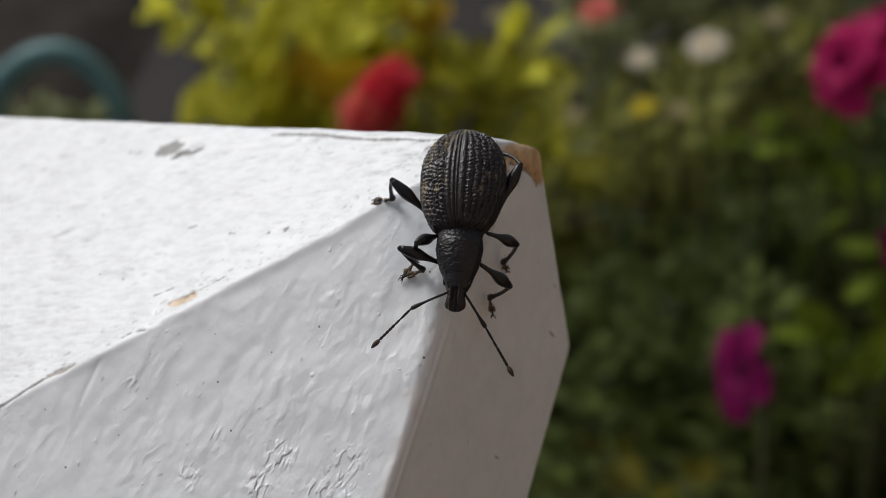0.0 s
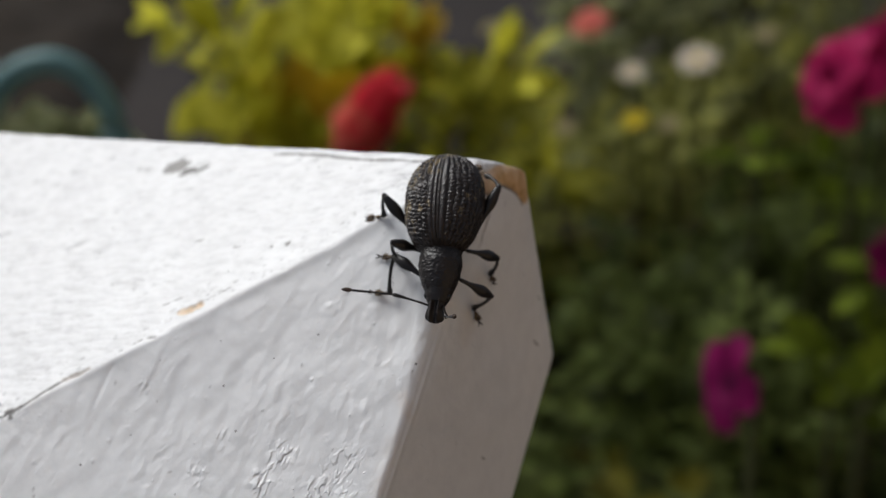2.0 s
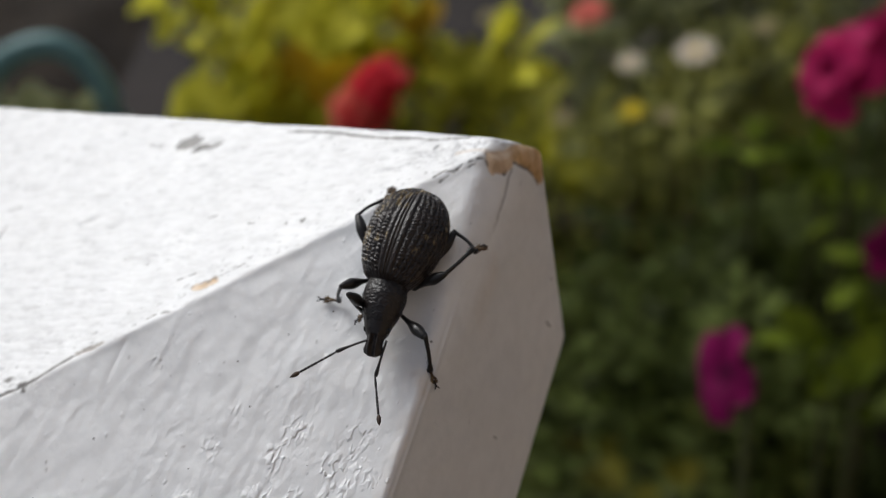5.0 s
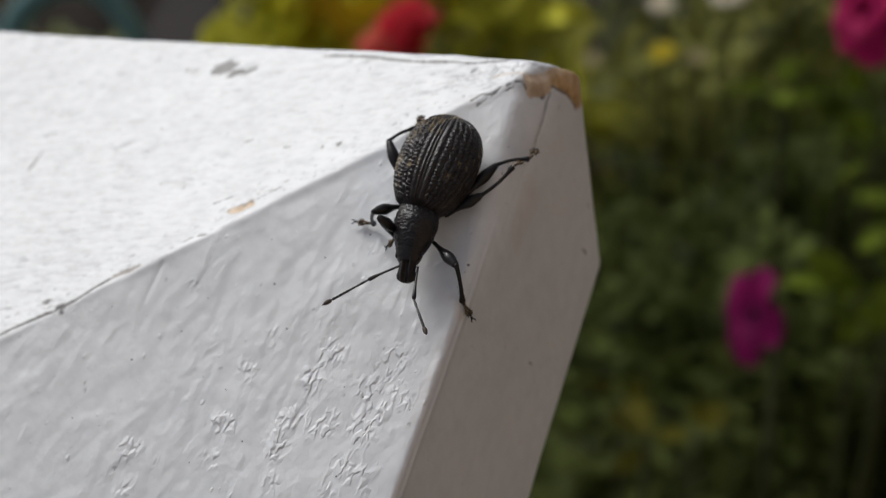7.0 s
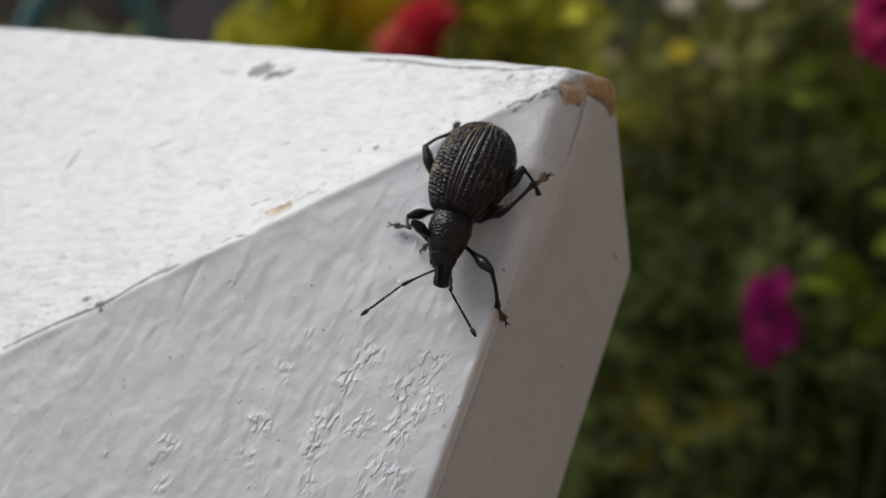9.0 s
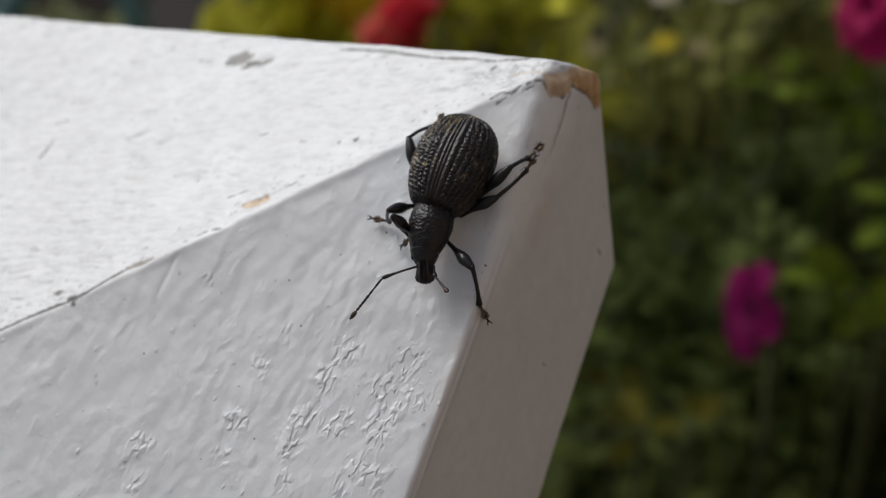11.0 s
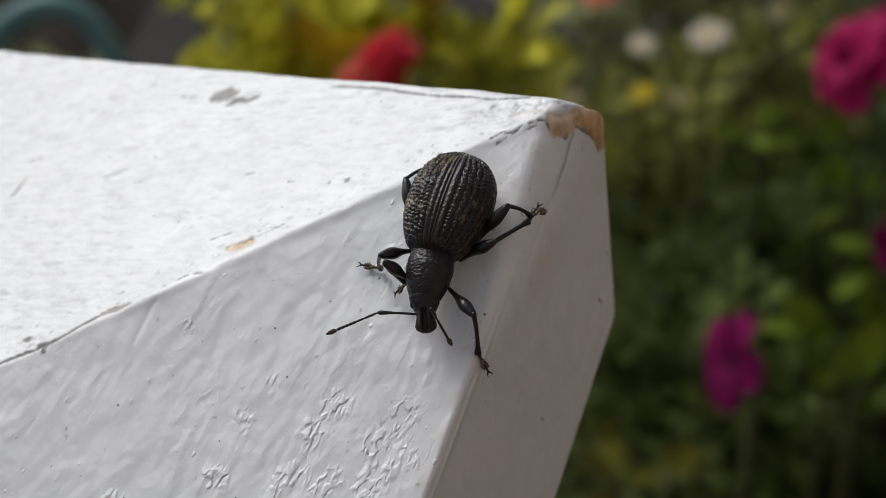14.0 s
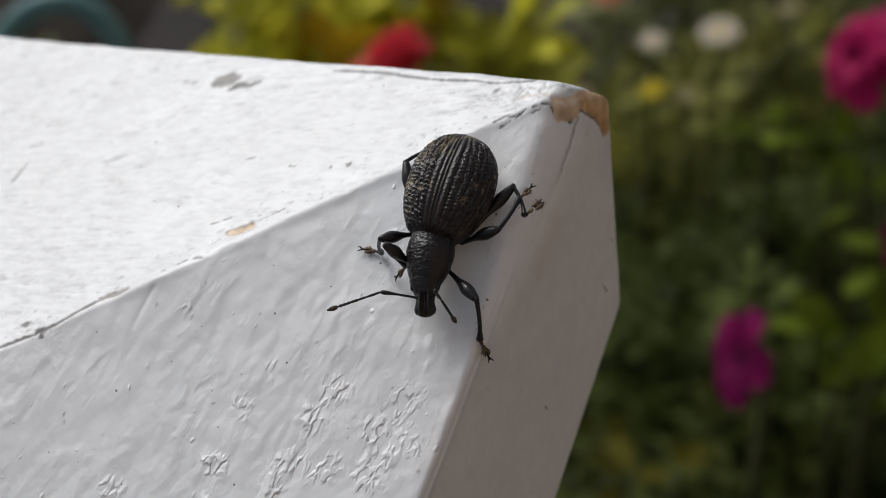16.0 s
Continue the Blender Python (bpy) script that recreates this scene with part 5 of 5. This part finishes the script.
    leg_rows(("right", "mid"), [
        (0, -2.10, -0.29, -2.58, -1.09, -0.19, -4.36, -1.12, -0.21, -5.46),
        (0.5, -2.22, -0.22, -2.50, -1.07, -0.17, -4.20, -1.07, -0.14, -5.30),
        (1, -2.27, -0.17, -2.47, -1.10, -0.20, -4.15, -1.14, -0.22, -5.25),
        (1.5, -2.17, -0.30, -2.53, -1.15, -0.25, -4.31, -1.15, -0.21, -5.41),
        (2, -2.30, -0.39, -2.42, -1.56, -0.40, -4.34, -1.56, -0.34, -5.43),
        (2.5, -2.40, -0.46, -2.32, -1.90, -0.45, -4.31, -1.93, -0.48, -5.41),
        (3, -2.61, -0.11, -2.12, -2.13, -0.10, -4.12, -2.24, -0.40, -5.17),
        (3.4, -2.62, -0.20, -1.85, -2.26, -0.41, -3.71, -2.39, -0.75, -4.73),
        (3.8, -2.67, -0.53, -0.86, -2.72, -1.52, -2.07, -2.93, -2.01, -2.91),
        (4.2, -2.65, -0.43, -1.16, -2.58, -1.18, -2.67, -2.77, -1.63, -3.64),
        (4.6, -2.67, -0.59, -0.70, -2.79, -1.70, -1.83, -3.02, -2.21, -2.66),
        (5, -2.71, -0.91, 0.26, -3.24, -2.78, -0.53, -3.55, -3.44, -1.37),
        (5.3, -2.71, -0.88, 0.17, -3.20, -2.68, -0.67, -3.50, -3.32, -1.52),
        (5.5, -2.71, -0.88, 0.17, -3.20, -2.68, -0.67, -3.50, -3.32, -1.52),
        (6, -2.76, -1.04, -0.06, -3.25, -2.94, -0.66, -3.65, -3.35, -1.60),
        (6.5, -2.71, -0.89, 0.16, -3.15, -2.71, -0.67, -3.70, -3.51, -1.19),
        (7, -2.58, -1.60, -0.84, -3.48, -3.41, -0.51, -3.63, -4.21, -1.26),
        (7.5, -2.78, -0.65, 0.18, -3.13, -2.48, -0.68, -3.71, -3.18, -1.30),
        (8, -2.58, -0.88, 0.26, -3.05, -2.70, -0.60, -3.92, -3.35, -0.95),
        (10.5, -2.63, -0.98, 0.20, -2.81, -2.82, -0.68, -2.84, -3.85, -1.08),
        (11, -2.66, -1.37, -0.30, -3.34, -3.27, -0.65, -3.45, -4.30, -1.03),
        (11.5, -2.62, -0.97, 0.23, -2.85, -2.79, -0.68, -3.20, -3.73, -1.15),
        (12, -2.64, -1.17, 0.02, -3.17, -3.03, -0.66, -3.67, -3.91, -1.09),
        (12.5, -2.62, -1.00, 0.20, -3.11, -2.79, -0.67, -4.04, -3.20, -1.12),
        (13, -2.57, -0.93, 0.31, -3.14, -2.63, -0.68, -3.36, -3.61, -1.13),
        (13.5, -2.56, -0.85, 0.36, -2.91, -2.58, -0.68, -3.56, -3.40, -1.01),
        (14, -2.63, -1.02, 0.18, -3.57, -2.64, -0.66, -3.77, -3.69, -0.92),
        (14.5, -2.59, -0.93, 0.28, -2.87, -2.72, -0.68, -3.12, -3.66, -1.19),
        (15, -2.64, -0.98, 0.19, -3.32, -2.72, -0.67, -3.30, -3.73, -1.09),
        (15.5, -2.64, -1.09, 0.10, -3.18, -2.91, -0.66, -3.73, -3.80, -1.02),
        (16, -2.80, -0.85, 0.03, -3.01, -2.76, -0.67, -3.36, -3.72, -1.09),
    ])
    leg_rows(("right", "hind"), [
        (0, -2.56, -3.30, -0.44, -1.55, -4.32, -1.20, -0.80, -5.10, -1.48),
        (0.5, -2.53, -3.32, -0.48, -1.49, -4.33, -1.20, -0.81, -5.16, -1.53),
        (1, -2.48, -3.35, -0.50, -1.42, -4.35, -1.20, -0.75, -5.21, -1.48),
        (1.5, -2.59, -3.27, -0.38, -1.61, -4.27, -1.20, -0.90, -5.08, -1.49),
        (2, -2.62, -3.25, -0.32, -1.80, -4.34, -1.20, -1.08, -5.14, -1.51),
        (2.5, -2.59, -3.27, -0.35, -1.90, -4.47, -1.20, -1.37, -5.41, -1.50),
        (3, -2.50, -3.33, -0.45, -1.92, -4.64, -1.20, -1.70, -5.72, -1.41),
        (3.4, -2.51, -3.32, -0.43, -1.85, -4.73, -1.22, -1.62, -5.82, -1.40),
        (3.8, -2.49, -3.35, -0.49, -2.09, -4.42, -1.15, -1.90, -5.46, -1.42),
        (4.2, -2.42, -3.43, -0.67, -2.91, -3.39, -0.74, -2.85, -4.24, -1.25),
        (4.6, -2.44, -3.41, -0.62, -2.70, -3.65, -0.96, -2.62, -4.54, -1.48),
        (5, -2.39, -3.48, -0.78, -3.42, -2.75, -0.73, -3.45, -3.47, -1.54),
        (5.3, -2.37, -3.50, -0.83, -3.62, -2.49, -0.67, -3.69, -3.16, -1.56),
        (5.5, -3.05, -3.38, -0.39, -3.20, -2.92, -1.75, -3.75, -3.85, -2.10),
        (6, -2.26, -3.54, -0.90, -3.34, -2.36, -0.68, -3.56, -3.14, -1.45),
        (6.5, -2.82, -2.51, 0.84, -3.38, -2.62, -0.67, -3.59, -3.53, -1.28),
        (7, -2.49, -3.46, -0.78, -3.91, -4.18, -1.05, -3.84, -5.06, -1.74),
        (7.5, -2.32, -3.52, -0.90, -3.56, -2.50, -0.67, -3.70, -3.29, -1.45),
        (8, -2.52, -2.87, 0.60, -2.93, -2.90, -0.97, -3.06, -3.98, -1.24),
        (10.5, -2.30, -3.52, -0.82, -3.18, -2.17, -0.69, -3.68, -3.13, -0.99),
        (11, -2.92, -2.74, 0.52, -3.22, -3.85, -0.63, -3.52, -4.89, -0.91),
        (11.5, -2.21, -3.55, -0.92, -3.20, -2.30, -0.69, -3.77, -3.24, -0.91),
        (12, -2.56, -2.83, 0.71, -3.31, -3.32, -0.64, -3.89, -4.24, -0.91),
        (12.5, -2.78, -2.45, 0.93, -2.87, -2.58, -0.69, -2.96, -3.67, -0.90),
        (13, -2.86, -2.46, 0.86, -2.67, -2.11, -0.71, -3.20, -3.06, -0.99),
        (13.5, -2.80, -2.46, 0.90, -3.01, -2.79, -0.67, -3.44, -3.79, -0.94),
        (14, -2.85, -2.58, 0.76, -3.57, -2.92, -0.65, -3.96, -3.68, -1.37),
        (14.5, -2.85, -2.55, 0.79, -3.42, -2.19, -0.68, -3.60, -3.28, -0.89),
        (15, -2.85, -2.55, 0.79, -3.57, -2.55, -0.66, -3.88, -3.56, -1.04),
        (15.5, -2.88, -2.57, 0.75, -3.37, -2.00, -0.69, -3.92, -2.93, -0.98),
        (16, -2.63, -3.40, -0.78, -3.48, -2.02, -0.69, -3.99, -2.98, -0.95),
    ])
    walk(THORAX, [(t, thorax(t)) for t, a in TURNS])
    walk(HEAD, [(t, thorax(t) @ pose(0, 2.05 * MM, -0.1 * MM, 0, 0, a)) for t, a in [
        (0, -5.0),
        (0.5, -6.0),
        (1, -6.0),
        (1.5, -8.0),
        (2, -7.0),
        (2.5, 7.0),
        (3, 6.0),
        (5.5, 0.0),
        (6, 5.0),
        (7, 4.0),
        (8, 8.5),
        (10.5, 12.5),
        (12.5, 12.5),
        (14.5, 11.0),
        (16, 8.5),
    ]])
    antenna_rows("left", [
        (0, 0.45, 2.91, -0.25, 2.02, 3.67, -0.09, 3.72, 5.42, -0.16),
        (0.5, 0.46, 2.91, -0.25, 2.07, 3.56, -0.05, 3.78, 5.31, -0.13),
        (1, 0.46, 2.91, -0.25, 2.07, 3.55, -0.04, 3.75, 5.33, -0.15),
        (1.5, 0.49, 2.89, -0.25, 2.14, 3.42, 0.01, 4.05, 4.95, 0.04),
        (2, 0.47, 2.90, -0.25, 2.07, 2.56, 0.38, 4.38, 2.56, 1.20),
        (2.5, 0.31, 2.98, -0.25, 1.59, 4.17, -0.27, 3.11, 6.09, -0.37),
        (3, 0.31, 2.98, -0.25, 1.81, 3.85, -0.04, 3.62, 5.49, 0.13),
        (5.5, -0.23, 2.94, -0.25, 1.06, 4.11, -0.04, 2.62, 5.98, 0.18),
        (6, -0.21, 2.94, -0.25, 1.06, 4.12, -0.07, 2.55, 6.06, 0.10),
        (6.5, -0.20, 2.94, -0.25, 1.07, 4.13, -0.07, 2.29, 6.25, -0.08),
        (7, -0.19, 2.94, -0.25, 1.06, 4.15, -0.10, 2.64, 6.02, 0.11),
        (7.5, -0.16, 2.94, -0.25, 1.07, 4.18, -0.12, 2.09, 6.40, -0.24),
        (8, -0.13, 2.95, -0.25, 1.04, 4.25, -0.17, 2.19, 6.41, -0.24),
        (10.5, -0.25, 2.97, -0.25, 1.09, 4.09, -0.07, 2.47, 6.11, -0.02),
        (11, -0.27, 2.98, -0.25, 1.07, 4.08, -0.06, 1.87, 6.39, -0.31),
        (11.5, -0.30, 2.98, -0.25, 1.14, 3.96, -0.03, 2.34, 6.09, -0.12),
        (12, -0.32, 2.99, -0.25, 1.21, 3.79, 0.03, 2.67, 5.76, 0.04),
        (12.5, -0.35, 3.00, -0.25, 1.22, 3.72, 0.06, 2.77, 5.61, 0.12),
        (13, -0.31, 2.99, -0.25, 1.30, 3.57, 0.11, 3.11, 5.20, 0.34),
        (13.5, -0.28, 2.98, -0.25, 1.35, 3.47, 0.15, 3.22, 5.03, 0.42),
        (14, -0.25, 2.97, -0.25, 1.39, 3.46, 0.15, 3.22, 5.07, 0.40),
        (14.5, -0.21, 2.96, -0.25, 1.43, 3.39, 0.17, 3.33, 4.91, 0.45),
        (15, -0.25, 2.97, -0.25, 1.40, 3.35, 0.19, 3.22, 4.97, 0.40),
        (15.5, -0.29, 2.98, -0.25, 1.36, 3.31, 0.21, 3.19, 4.92, 0.43),
        (16, -0.33, 2.98, -0.25, 1.32, 3.26, 0.24, 3.25, 4.74, 0.55),
    ])
    antenna_rows("right", [
        (0, -0.31, 2.98, -0.25, -1.16, 4.34, -0.95, -2.30, 6.32, -1.84),
        (0.5, -0.29, 2.99, -0.25, -1.11, 4.37, -0.95, -2.12, 6.19, -2.24),
        (1, -0.29, 2.99, -0.25, -0.97, 4.23, -1.27, -2.20, 6.16, -2.17),
        (1.5, -0.26, 3.00, -0.25, -0.64, 3.81, -1.75, -1.59, 5.05, -3.64),
        (2, -0.28, 2.99, -0.25, -0.77, 4.05, 1.05, -1.71, 4.85, 3.17),
        (2.5, -0.45, 2.91, -0.25, -1.07, 3.72, 1.17, -1.87, 4.73, 3.26),
        (3, -0.45, 2.91, -0.25, -0.76, 4.52, -0.86, -1.80, 6.58, -1.71),
        (5.5, -0.98, 2.83, -0.25, -0.93, 4.52, -0.69, -2.01, 6.71, -0.46),
        (6, -0.97, 2.83, -0.25, -1.02, 4.52, -0.71, -2.01, 6.61, -1.51),
        (6.5, -0.95, 2.84, -0.25, -1.10, 4.51, -0.76, -2.06, 6.76, -0.84),
        (7, -0.94, 2.84, -0.25, -1.44, 4.49, 0.06, -2.95, 6.18, 1.00),
        (7.5, -0.91, 2.85, -0.25, -1.64, 4.37, 0.22, -3.29, 6.12, 0.68),
        (8, -0.88, 2.86, -0.25, -1.64, 4.27, 0.45, -3.02, 5.73, -0.95),
        (10.5, -0.99, 2.79, -0.25, -1.65, 3.78, 1.03, -3.07, 4.79, 2.76),
        (11, -1.01, 2.78, -0.25, -1.68, 3.65, 1.11, -3.05, 4.68, 2.86),
        (11.5, -1.02, 2.76, -0.25, -1.56, 3.47, 1.26, -2.10, 3.98, -1.08),
        (12, -1.04, 2.73, -0.25, -1.51, 3.19, 1.37, -2.21, 3.59, -0.95),
        (12.5, -1.05, 2.71, -0.25, -1.50, 3.17, 1.38, -2.43, 3.94, -0.75),
        (13, -1.03, 2.74, -0.25, -1.52, 3.16, 1.38, -2.09, 3.80, -0.92),
        (13.5, -1.01, 2.77, -0.25, -1.36, 3.17, 1.42, -1.92, 3.77, -0.89),
        (14, -0.98, 2.79, -0.25, -1.23, 3.19, 1.44, -1.98, 3.81, -0.81),
        (14.5, -0.96, 2.82, -0.25, -1.20, 3.13, 1.45, -1.96, 3.74, -0.80),
        (15, -0.99, 2.79, -0.25, -1.28, 3.10, 1.45, -2.16, 3.85, -0.71),
        (15.5, -1.02, 2.76, -0.25, -1.27, 3.14, 1.44, -2.07, 3.65, -0.82),
        (16, -1.05, 2.74, -0.25, -1.34, 3.09, 1.44, -1.98, 3.47, -0.89),
    ])


motions()
